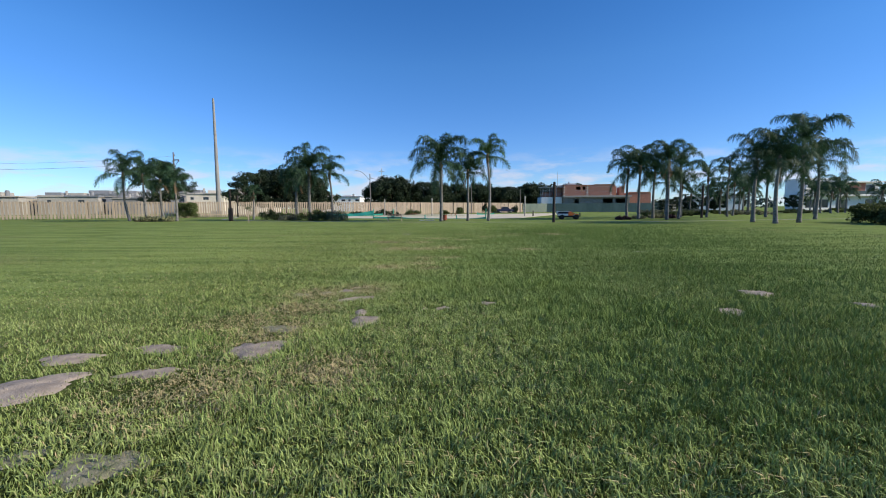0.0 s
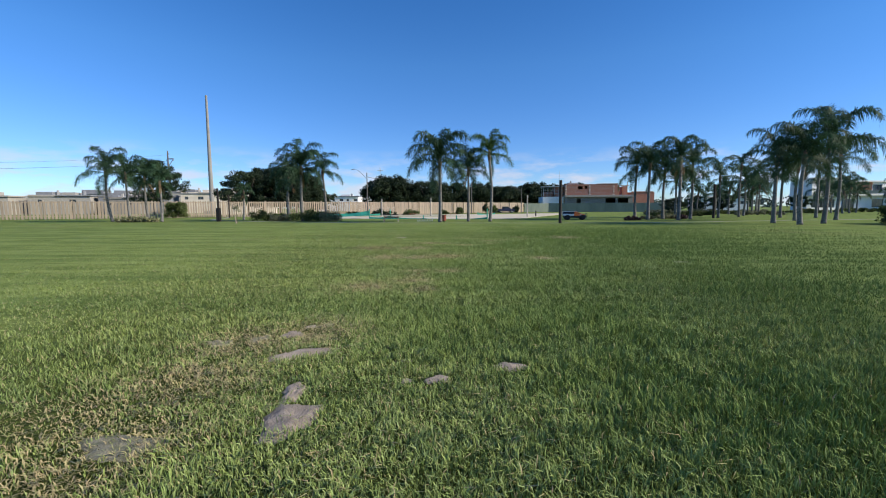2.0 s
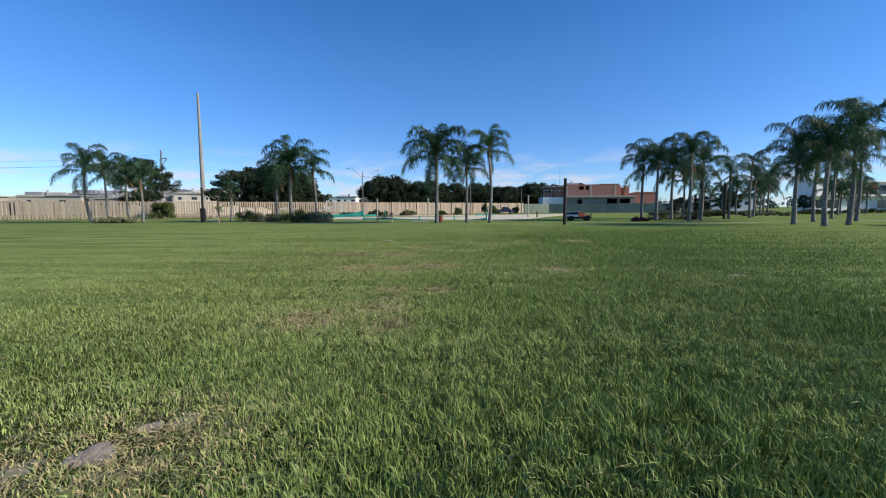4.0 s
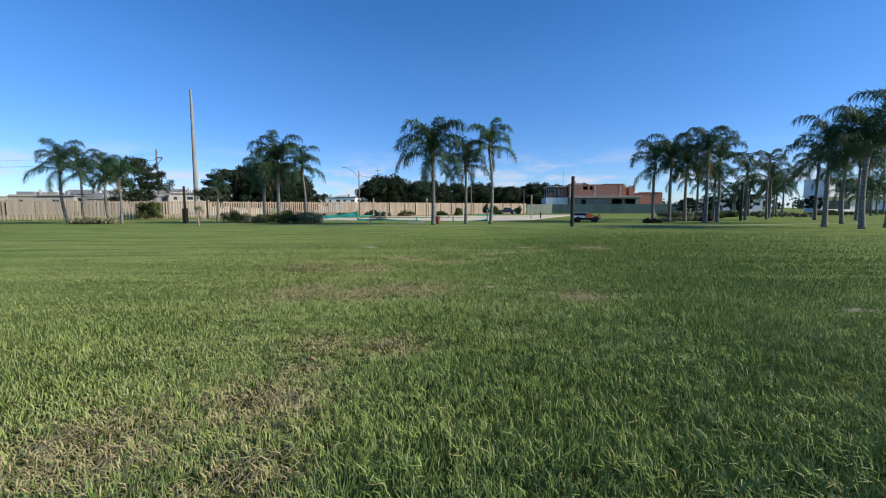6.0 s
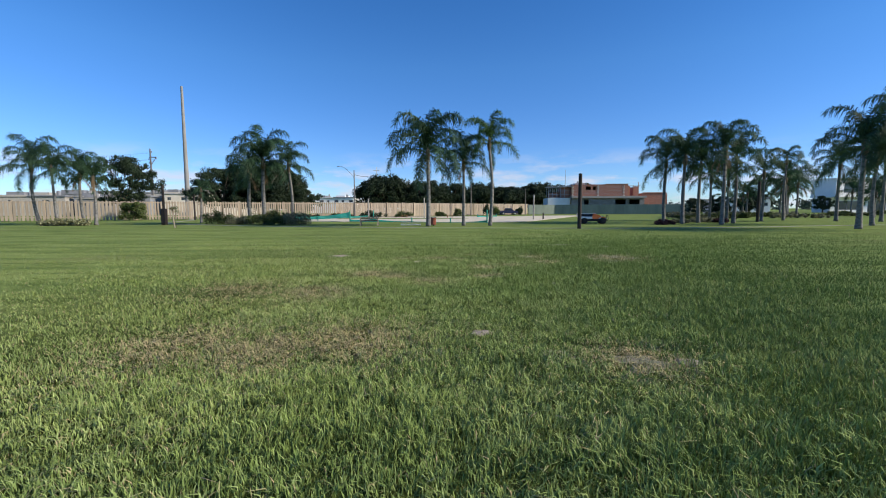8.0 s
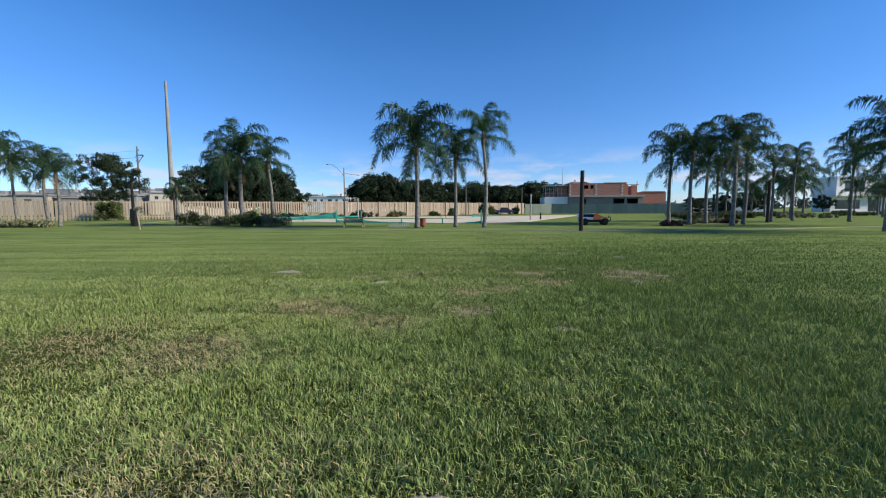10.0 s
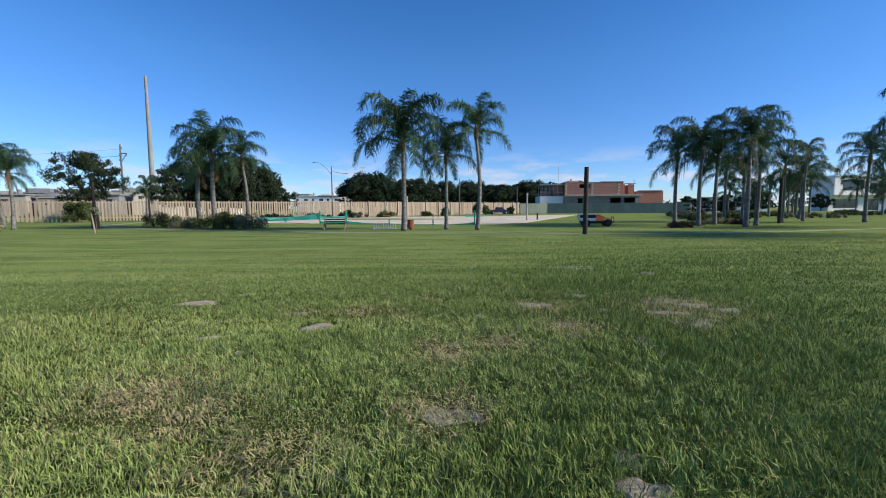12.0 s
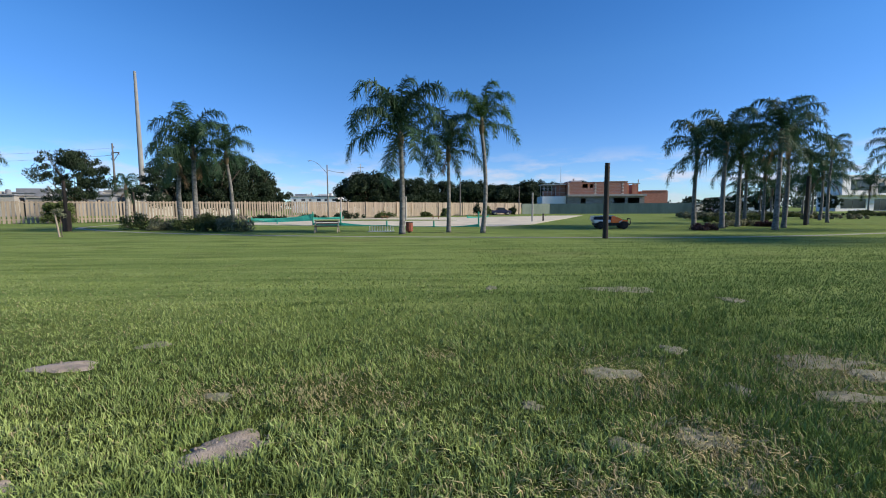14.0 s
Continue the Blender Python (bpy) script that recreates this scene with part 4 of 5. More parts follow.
# ---- furniture ----
def bench(x, y, turn):
    ob = thing("park_bench", (x, y, 0), "dark brown slatted park bench with tan crossed legs", "bench", turn=turn)
    for k in range(4):
        part("seat_slat", Shape().box(-0.85, -0.02 + k * 0.13, 0.42, 0.85, 0.08 + k * 0.13, 0.455).mesh("seat_slat", M_brown_wood, 0.008), ob)
    for k in range(3):
        part("back_slat", Shape().box(-0.85, 0.50 + 0.03 * k, 0.40 + 0.165 * k, 0.85, 0.54 + 0.03 * k, 0.51 + 0.165 * k).mesh("back_slat", M_brown_wood, 0.008), ob)
    for sx in (-0.80, 0.80):
        part("leg", Shape().tube([(sx, -0.06, -0.01), (sx, 0.28, 0.4), (sx, 0.62, 0.86)], [0.045, 0.045, 0.04], 6).mesh("leg", M_wood_post), ob, "tan wooden leg")
        part("leg", Shape().tube([(sx + 0.05, 0.62, -0.01), (sx + 0.05, 0.28, 0.42), (sx + 0.05, -0.02, 0.62)], [0.045, 0.045, 0.04], 6).mesh("leg", M_wood_post), ob, "tan wooden leg")
        part("armrest", Shape().box(sx - 0.04, -0.08, 0.62, sx + 0.06, 0.52, 0.66).mesh("armrest", M_brown_wood, 0.01), ob)


bench(-6.6, 49.5, 6)


def small_bench(x, y, turn):
    ob = thing("backless_bench", (x, y, 0), "small red-brown backless bench at the court", "bench", "court benches", turn)
    part("seat", Shape().box(-0.65, -0.17, 0.42, 0.65, 0.17, 0.48).mesh("seat", M_rust_wood, 0.01), ob)
    for sx in (-0.42, 0.42):
        part("leg", Shape().box(sx - 0.05, -0.14, 0, sx + 0.05, 0.14, 0.42).mesh("leg", M_bin, 0.01), ob)


for x, y, r in ((-7.5, 88.5, 10), (0.8, 86.0, 4)):
    small_bench(x, y, r)

rack = thing("bicycle_rack", (-2.75, 50.2, 0), "low light-grey tubular bicycle rack", "bicycle rack", turn=4)
for yy in (0.0, 0.42):
    part("base_rail", Shape().tube([(-0.95, yy, 0.03), (0.95, yy, 0.03)], [0.028, 0.028], 8).mesh("base_rail", M_grey_paint), rack)
for k in range(10):
    x = -0.85 + k * 0.19
    part("hoop", Shape().tube([(x, 0, 0.03), (x, 0.02, 0.36), (x, 0.1, 0.43), (x, 0.32, 0.40), (x, 0.42, 0.3), (x, 0.42, 0.03)], [0.017] * 6, 6, False).mesh("hoop", M_grey_paint, smooth=True), rack)

bin_ob = thing("litter_bin", (-0.55, 48.6, 0), "red-brown slatted litter bin beside a palm", "litter bin")
for k in range(14):
    a = k * 2 * math.pi / 14
    part("slat", Shape().box(-0.045, -0.012, 0.12, 0.045, 0.012, 0.72).mesh("slat", M_bin, 0.004), bin_ob, "", pose(0.23 * math.cos(a), 0.23 * math.sin(a), 0, 0, 0, math.degrees(a) + 90))
part("liner", Shape().tube([(0, 0, 0.1), (0, 0, 0.70)], [0.205, 0.215], 16).mesh("liner", M_black), bin_ob)
part("rim", Shape().tube([(0, 0, 0.72), (0, 0, 0.77)], [0.26, 0.26], 18).mesh("rim", M_pole_dark), bin_ob)
part("foot", Shape().tube([(0, 0, 0), (0, 0, 0.12)], [0.07, 0.07], 8).mesh("foot", M_pole_dark), bin_ob)

sapling = thing("sapling", (-22.8, 46.1, 0), "thin young sapling tied to a pale leaning stake", "sapling")
part("stake", Shape().tube([(0.12, 0, -0.05), (-0.1, 0.02, 1.7)], [0.055, 0.05], 7).mesh("stake", M_wood_fence), sapling, "pale wooden stake")
part("stem", Shape().tube([(0.2, 0.1, 0), (0.14, 0.1, 0.9), (0.25, 0.1, 1.6)], [0.025, 0.02, 0.01], 6).mesh("stem", M_bark), sapling)
part("foliage", leaves(np.random.default_rng(9), [(0.15, 0.1, 1.5), (0.4, 0.1, 1.35), (-0.1, 0, 1.65), (0.3, 0, 1.7)], [0.25, 0.22, 0.2, 0.2], 40, 0.07, M_leaf_grey, "foliage"), sapling)


# ---- vehicles ----
def extruded(outline, half, mat, name, bevel=0.03, taper=0.0, z_taper=0.0):
    """A side outline in x and z, pulled to both sides; upper points drawn in by taper."""
    bm = bmesh.new()
    zs = [z for _, z in outline]
    rows = []
    for s in (-1, 1):
        rows.append([bm.verts.new((x, s * (half - taper * max(0.0, (z - z_taper)) / max(max(zs) - z_taper, 1e-3)), z)) for x, z in outline])
    bm.faces.new(rows[0])
    bm.faces.new(list(reversed(rows[1])))
    for i in range(len(outline)):
        j = (i + 1) % len(outline)
        bm.faces.new((rows[0][j], rows[0][i], rows[1][i], rows[1][j]))
    bmesh.ops.recalc_face_normals(bm, faces=bm.faces[:])
    bmesh.ops.bevel(bm, geom=bm.edges[:], offset=bevel, segments=2, affect="EDGES", clamp_overlap=True)
    me = bpy.data.meshes.new(name)
    bm.to_mesh(me)
    bm.free()
    me.materials.append(mat)
    return me


def wheel(parent, x, y, r, w, rim_mat):
    t = Shape()
    t.tube([(0, -w / 2, 0), (0, -w / 2 + 0.03, 0), (0, w / 2 - 0.03, 0), (0, w / 2, 0)], [r * 0.9, r, r, r * 0.9], 22)
    tyre = part("wheel", t.mesh("tyre", M_rubber), parent, "black off-road wheel", pose(x, y, r))
    rim = Shape().tube([(0, -w / 2 - 0.012, 0), (0, w / 2 + 0.012, 0)], [r * 0.55, r * 0.55], 16)
    for k in range(5):
        a = k * 2 * math.pi / 5
        for s in (-1, 1):
            rim.tube([(0, s * (w / 2 + 0.014), 0), (r * 0.5 * math.cos(a), s * (w / 2 + 0.02), r * 0.5 * math.sin(a))], [0.03, 0.025], 5)
    part("rim", rim.mesh("rim", rim_mat), tyre)


buggy = thing("off_road_car", (15.2, 53.0, 0), "small open off-road car in white, navy and orange", "car", turn=-8, size=0.86)
part("chassis", extruded([(-1.45, 0.30), (1.4, 0.30), (1.5, 0.42), (1.45, 0.56), (-1.5, 0.56), (-1.55, 0.42)], 0.60, M_black, "chassis"), buggy)
part("rear_body", extruded([(-1.62, 0.74), (-1.55, 0.57), (-0.12, 0.57), (-0.12, 0.84), (-1.66, 0.86)], 0.69, M_car_white, "rear_body", 0.04), buggy, "white lower sides")
part("cargo_bed", extruded([(-1.60, 0.86), (-0.12, 0.84), (-0.02, 1.17), (-1.52, 1.14)], 0.66, M_car_navy, "cargo_bed", 0.04, 0.05, 0.9), buggy, "navy upper sides")
part("roof", extruded([(-1.64, 1.14), (0.06, 1.17), (0.02, 1.24), (-1.60, 1.20)], 0.63, M_car_white, "roof", 0.025), buggy, "white roof panel")
part("tailgate", extruded([(-1.74, 0.80), (-1.66, 0.80), (-1.62, 1.20), (-1.70, 1.20)], 0.62, M_car_white, "tailgate", 0.02), buggy, "white tailgate")
part("front_body", extruded([(-0.10, 0.57), (0.62, 0.57), (0.92, 0.78), (0.86, 0.92), (0.35, 1.10), (0.08, 1.22), (-0.10, 1.20)], 0.68, M_car_orange, "front_body", 0.04, 0.08, 0.85), buggy, "bright orange door panel")
part("windscreen", extruded([(0.40, 1.10), (0.42, 1.11), (0.10, 1.26), (0.08, 1.25)], 0.54, M_car_white, "windscreen", 0.004), buggy, "white screen frame")
part("nose", extruded([(0.64, 0.50), (1.40, 0.46), (1.46, 0.66), (1.30, 0.80), (0.95, 0.88)], 0.55, M_car_navy, "nose", 0.05, 0.08, 0.6), buggy, "navy nose")
for s in (-1, 1):
    part("side_window", Shape().box(-1.38, s * 0.655 - 0.012, 0.92, -0.72, s * 0.655 + 0.012, 1.09).mesh("side_window", M_black, 0.01), buggy)
    part("side_window", Shape().box(-0.66, s * 0.655 - 0.012, 0.92, -0.22, s * 0.655 + 0.012, 1.09).mesh("side_window", M_black, 0.01), buggy)
    part("side_stripe", extruded([(0.66, 0.60), (0.96, 0.80), (0.90, 0.86), (0.58, 0.64)], 0.012, M_car_white, "side_stripe", 0.003), buggy, "white side stripe", pose(0, s * 0.69, 0))
    part("wing", extruded([(0.72, 0.70), (1.36, 0.70), (1.30, 0.80), (0.84, 0.82)], 0.10, M_car_orange, "wing", 0.02), buggy, "orange wheel arch", pose(0, s * 0.62, 0))
    part("headlight", Shape().tube([(1.40, s * 0.36, 0.64), (1.48, s * 0.36, 0.64)], [0.08, 0.08], 12).mesh("headlight", M_lamp_glass), buggy)
part("bull_bar", Shape().tube([(1.5, -0.55, 0.35), (1.66, -0.5, 0.55), (1.62, -0.4, 0.95), (1.62, 0.4, 0.95), (1.66, 0.5, 0.55), (1.5, 0.55, 0.35)], [0.045] * 6, 8).mesh("bull_bar", M_black, smooth=True), buggy, "black front bar")
for x in (-1.0, 1.05):
    for s in (-1, 1):
        wheel(buggy, x, s * 0.62, 0.36, 0.24, M_black)

pickup = thing("pickup_truck", (15.6, 119.5, 0), "dark blue pickup parked by the fence", "car", turn=6)
part("body", extruded([(-2.4, 0.45), (2.4, 0.45), (2.45, 0.8), (2.2, 1.0), (1.1, 1.1), (-2.4, 1.1)], 0.88, M_car_navy, "body", 0.07, 0.05, 0.9), pickup)
part("cab", extruded([(-1.0, 1.08), (1.3, 1.08), (0.6, 1.72), (-0.7, 1.74)], 0.8, M_car_navy, "cab", 0.05, 0.14, 1.1), pickup)
for s in (-1, 1):
    part("side_window", Shape().box(-0.75, s * 0.76 - 0.02, 1.2, 0.75, s * 0.76 + 0.02, 1.58).mesh("side_window", M_glass, 0.01), pickup)
for x in (-1.5, 1.55):
    for s in (-1, 1):
        wheel(pickup, x, s * 0.8, 0.37, 0.25, M_galv)


# ---- buildings ----
def pierced(sh, x0, x1, z0, z1, y0, y1, holes):
    """A wall along x with rectangular openings (x0, z0, x1, z1)."""
    xs = sorted({x0, x1, *[h[0] for h in holes], *[h[2] for h in holes]})
    zs = sorted({z0, z1, *[h[1] for h in holes], *[h[3] for h in holes]})
    for a, b in zip(xs[:-1], xs[1:]):
        for c, d in zip(zs[:-1], zs[1:]):
            mx, mz = (a + b) / 2, (c + d) / 2
            if not any(h[0] < mx < h[2] and h[1] < mz < h[3] for h in holes):
                sh.box(a, y0, c, b, y1, d)
    return sh


def window(parent, x0, z0, x1, z1, y, mat=None):
    fr = Shape()
    fr.box(x0, y, z0, x1, y + 0.1, z0 + 0.08).box(x0, y, z1 - 0.08, x1, y + 0.1, z1).box(x0, y, z0 + 0.08, x0 + 0.08, y + 0.1, z1 - 0.08).box(x1 - 0.08, y, z0 + 0.08, x1, y + 0.1, z1 - 0.08)
    fr.box((x0 + x1) / 2 - 0.03, y + 0.01, z0 + 0.08, (x0 + x1) / 2 + 0.03, y + 0.08, z1 - 0.08)
    w = part("window", fr.mesh("window", M_slate), parent)
    part("pane", Shape().box(x0 + 0.08, y + 0.04, z0 + 0.08, x1 - 0.08, y + 0.06, z1 - 0.08).mesh("pane", M_glass), w)


site = thing("unfinished_house", (36.6, 143.0, 0), "two-storey brick house shell under construction", "house", turn=-4)
low = pierced(Shape(), 1.4, 23.0, 0, 4.75, 0, 0.25, [(5.2, 2.6, 6.6, 4.2), (14.4, 2.6, 17.6, 4.3), (18.4, 2.6, 21.6, 4.3)])
low.box(1.4, 0.25, 0, 1.65, 12, 4.75).box(22.75, 0.25, 0, 23.0, 12, 4.75).box(1.65, 11.75, 0, 22.75, 12, 4.75)
part("ground_floor_wall", low.mesh("ground_floor_wall", M_block), site, "raw grey ground floor walls")
part("floor_slab", Shape().box(1.3, -0.9, 4.75, 23.3, 12.4, 5.35).mesh("floor_slab", M_concrete, 0.02), site, "pale concrete floor slab")
up = pierced(Shape(), 1.5, 18.1, 5.35, 8.75, 0.1, 0.35, [(5.6, 7.2, 7.1, 8.3), (7.7, 7.2, 8.6, 8.3)])
up.box(1.5, 0.35, 5.35, 1.75, 11, 8.75).box(17.85, 0.35, 5.35, 18.1, 11, 8.75).box(1.75, 10.75, 5.35, 17.85, 11, 8.75)
up.box(18.11, 2.5, 5.35, 19.4, 2.75, 8.3).box(20.6, 2.5, 5.35, 22.0, 2.75, 8.3).box(21.75, 2.75, 5.35, 22.0, 10, 8.3)
part("upper_wall", up.mesh("upper_wall", M_brick), site, "red hollow-brick upper storey")
# toothed pale corner stones and courses standing a little proud of the brick
for x in (1.75, 9.3, 16.9):
    for k in range(8):
        w = 0.16 if k % 2 else 0.34
        part("quoin", Shape().box(x - w, 0.03, 5.40 + k * 0.42, x + w, 0.097, 5.62 + k * 0.42).mesh("quoin", M_cream, 0.01), site)
for k in range(7):
    part("brick_course", Shape().box(2.2, 0.075, 5.72 + k * 0.42, 16.5 if k < 4 else 5.4, 0.098, 5.76 + k * 0.42).mesh("brick_course", M_render), site)
    if k > 3:
        part("brick_course", Shape().box(8.8, 0.075, 5.72 + k * 0.42, 16.5, 0.098, 5.76 + k * 0.42).mesh("brick_course", M_render), site)
part("roof_slab", Shape().box(1.45, 0.05, 8.75, 18.15, 11.05, 8.88).mesh("roof_slab", M_brick, 0.02), site)
part("edge_board", Shape().box(11.5, 0.0, 8.89, 18.3, 0.2, 9.05).mesh("edge_board", M_rust_wood), site, "tan timber edge board")
part("water_tank", Shape().box(3.2, 4, 8.9, 6.4, 7, 9.55).box(4.0, 5, 9.55, 4.4, 5.4, 10.2).mesh("water_tank", M_render, 0.02), site)
part("antenna_pole", Shape().tube([(0.0, 3, 4.7), (0.0, 3, 13.6)], [0.09, 0.05], 6).mesh("antenna_pole", M_galv), site)
part("side_block", Shape().box(-5.6, 1.0, 0, 1.29, 11, 4.9).mesh("side_block", M_white, 0.03), site, "white plastered side block")
for k, x in enumerate((-5.4, -4.2, -3.0, -1.8, -0.6)):
    part("scaffold_post", Shape().box(x, 1.1, 4.91, x + 0.09, 1.2, 8.2).mesh("scaffold_post", M_galv), site)
    part("scaffold_post", Shape().box(x, 5.7, 4.91, x + 0.09, 5.8, 8.2).mesh("scaffold_post", M_galv), site)
for z in (5.9, 7.0):
    part("scaffold_rail", Shape().box(-5.6, 1.03, z, 1.2, 1.09, z + 0.07).mesh("scaffold_rail", M_galv), site)
part("scaffold_deck", Shape().box(-5.9, 0.9, 8.2, 1.44, 6, 8.36).mesh("scaffold_deck", M_galv), site, "thin pale deck on props")
part("brick_bay", Shape().box(-1.3, 2.5, 4.92, 1.28, 8, 8.15).mesh("brick_bay", M_brick), site)
part("brick_bay", Shape().box(-4.6, 4.5, 4.92, -1.6, 8, 6.6).mesh("brick_bay", M_brick), site)
annex = Shape().box(24.2, 6.0, 0, 32.0, 15.0, 6.34).box(24.6, 5.8, 6.34, 31.6, 6.1, 6.6)
part("annex", annex.mesh("annex", M_brick), site, "single-storey red brick annex")
for x in (18.5, 19.9, 21.4):
    part("timber_prop", Shape().box(x, 1.0, 5.36, x + 0.14, 1.14, 8.6 + (x > 21) * 0.9).mesh("timber_prop", M_rust_wood), site)
part("timber_beam", Shape().box(18.3, 1.15, 8.3, 22.1, 1.35, 8.48).mesh("timber_beam", M_rust_wood), site)


def modern_house(x, y, turn, w, label, mat=M_white):
    """Two stacked white volumes, the left one standing forward, with a recessed glazed bay."""
    ob = thing("house", (x, y, 0), label, "house", "white houses", turn, size=1.4)
    k = w * 0.38
    g = pierced(Shape(), 0, w, 0, 3.5, 0, 0.3, [(1.2, 0.6, k - 0.8, 2.7), (k + 1.2, 0.05, k + 4.6, 2.7), (w - 4.2, 0.6, w - 1.0, 2.7)])
    g.box(0, 0.3, 0, 0.3, 4.5, 3.5).box(w - 0.3, 0.3, 0, w, 4.5, 3.5).box(0.3, 4.2, 0, w - 0.3, 4.5, 3.5)
    part("ground_floor_wall", g.mesh("ground_floor_wall", mat), ob)
    part("floor_band", Shape().box(-0.5, -1.6, 3.5, w + 0.2, 4.7, 3.95).mesh("floor_band", mat, 0.03), ob)
    u = pierced(Shape(), -0.4, k, 3.95, 7.6, -1.5, -1.2, [(1.6, 4.5, k - 1.6, 6.9)])
    u.box(-0.4, -1.2, 3.95, -0.1, 4.5, 7.6).box(k - 0.3, -1.2, 3.95, k, 4.5, 7.6).box(-0.1, 4.2, 3.95, k - 0.3, 4.5, 7.6)
    part("upper_wall", u.mesh("upper_wall", mat), ob)
    r = pierced(Shape(), k + 0.01, w, 3.95, 6.9, 0.6, 0.9, [(k + 1.0, 4.3, k + 4.4, 6.4), (w - 3.6, 4.6, w - 1.0, 6.3)])
    r.box(w - 0.3, 0.9, 3.95, w, 4.5, 6.9).box(k + 0.01, 4.2, 3.95, w - 0.3, 4.5, 6.9)
    part("side_wall", r.mesh("side_wall", mat), ob)
    part("roof", Shape().box(-0.6, -1.75, 7.6, k + 0.2, 4.8, 7.9).mesh("roof", mat, 0.04), ob)
    part("roof", Shape().box(k + 0.21, -0.6, 6.9, w + 0.3, 4.7, 7.25).mesh("roof", mat, 0.04), ob)
    part("wall_panel", Shape().box(k + 4.6, 0.57, 4.0, w - 3.8, 0.597, 6.85).mesh("wall_panel", M_brick), ob, "red-brown panel")
    window(ob, 1.2, 0.6, k - 0.8, 2.7, 0.12)
    window(ob, k + 1.2, 0.05, k + 4.6, 2.7, 0.12)
    window(ob, w - 4.2, 0.6, w - 1.0, 2.7, 0.12)
    window(ob, 1.6, 4.5, k - 1.6, 6.9, -1.4)
    window(ob, k + 1.0, 4.3, k + 4.4, 6.4, 0.7)
    window(ob, w - 3.6, 4.6, w - 1.0, 6.3, 0.7)
    part("balcony_rail", Shape().box(k + 0.1, -1.5, 3.96, w, -1.42, 4.8).mesh("balcony_rail", M_glass), ob)
    return ob


modern_house(124, 152, 6, 22, "white two-storey modern house with a flat roof")
modern_house(163, 150, 6, 24, "white two-storey modern house beyond the palms")


def low_house(x, y, w, d, h, mat, label, turn=0, attic=0.0, n=3):
    """A flat-roofed house with small openings under a parapet, stepped blocks, a tank and chimneys on the roof."""
    rng = np.random.default_rng(int(abs(x) * 7 + abs(y)))
    ob = thing("house", (x, y, 0), label, "house", "houses beyond the fence", turn)
    holes = [(w * (k + 0.3) / n, h - 1.9, w * (k + 0.3) / n + 1.1 + 0.7 * (k % 2), h - 0.9) for k in range(n)]
    sh = pierced(Shape(), 0, w, 0, h, 0, 0.3, holes)
    sh.box(0, 0.3, 0, 0.3, d, h).box(w - 0.3, 0.3, 0, w, d, h).box(0.3, d - 0.3, 0, w - 0.3, d, h)
    part("wall", sh.mesh("wall", mat), ob)
    cut = w * (0.4 + 0.3 * rng.random())
    part("roof", Shape().box(-0.3, -0.3, h, cut, d + 0.3, h + 0.25).mesh("roof", M_slate if n % 2 else M_concrete, 0.03), ob)
    part("roof", Shape().box(cut + 0.01, -0.5, h + 0.12, w + 0.4, d + 0.3, h + 0.55).mesh("roof", M_concrete if n % 2 else M_slate, 0.03), ob)
    part("parapet", Shape().box(0.2, -0.05, h + 0.251, cut - 0.4, 0.2, h + 0.25 + 0.4 * rng.random() + 0.1).mesh("parapet", mat), ob)
    if attic:
        a = w * (0.05 + 0.2 * rng.random())
        part("roof_block", Shape().box(a, 1.5, h + 0.251, a + w * 0.26, d - 1, h + 0.3 + attic).mesh("roof_block", M_slate if rng.random() < 0.6 else mat, 0.03), ob)
        part("roof_block", Shape().box(cut + 0.6, 2, h + 0.56, min(w - 0.4, cut + 0.6 + w * 0.22), d - 1.5, h + 0.5 + attic * 0.75).mesh("roof_block", mat, 0.03), ob)
        part("chimney", Shape().box(w * 0.38, 3, h + 0.251, w * 0.38 + 0.5, 3.5, h + 0.9 + attic).mesh("chimney", M_render, 0.02), ob)
        part("tank", Shape().tube([(w * 0.8, 4, h + 0.551), (w * 0.8, 4, h + 0.6 + attic), (w * 0.8, 4, h + 0.75 + attic)], [0.55, 0.55, 0.2], 12).mesh("tank", M_slate), ob)
    for a, b, c, e in holes:
        window(ob, a, b, c, e, 0.12)
    return ob


low_house(-150, 118, 22, 10, 5.2, M_concrete, "low white house seen over the fence", 20, 1.6)
low_house(-128, 130, 16, 10, 5.5, M_concrete, "pale flat-roofed house seen over the fence", 18, 1.2, 2)
low_house(-112, 137, 20, 10, 5.6, M_slate, "grey house with a dark roof over the fence", 16, 0.9, 4)
low_house(-91, 146, 12, 9, 6.6, M_cream, "cream house with a stepped roof over the fence", 14, 1.3, 3)
low_house(-170, 108, 18, 10, 6.2, M_concrete, "low pale house far along the fence", 22, 1.0, 2)
low_house(-66, 124, 15, 9, 5.9, M_cream, "cream house behind the tall mast", 20, 1.2, 3)
low_house(-140, 160, 26, 10, 7.2, M_slate, "grey flat-roofed house far over the fence", 18, 1.4, 5)
low_house(-116, 170, 14, 9, 8.0, M_concrete, "pale grey house far over the fence", 18, 1.0, 3)
low_house(-103, 128, 9, 8, 4.7, M_block, "small grey house over the fence", 15, 0.7, 2)
low_house(-84, 160, 16, 9, 7.6, M_white, "white house with roof tank over the fence", 15, 1.5, 4)
low_house(-63, 205, 20, 12, 6.7, M_white, "distant white block above the fence", 0, 1.0, 6)
low_house(78, 136, 14, 9, 4.0, M_white, "low white house behind the palm cluster", -8, 0.0, 4)
low_house(-42, 214, 14, 12, 6.0, M_white, "distant white block above the fence", 0, 1.2, 4)


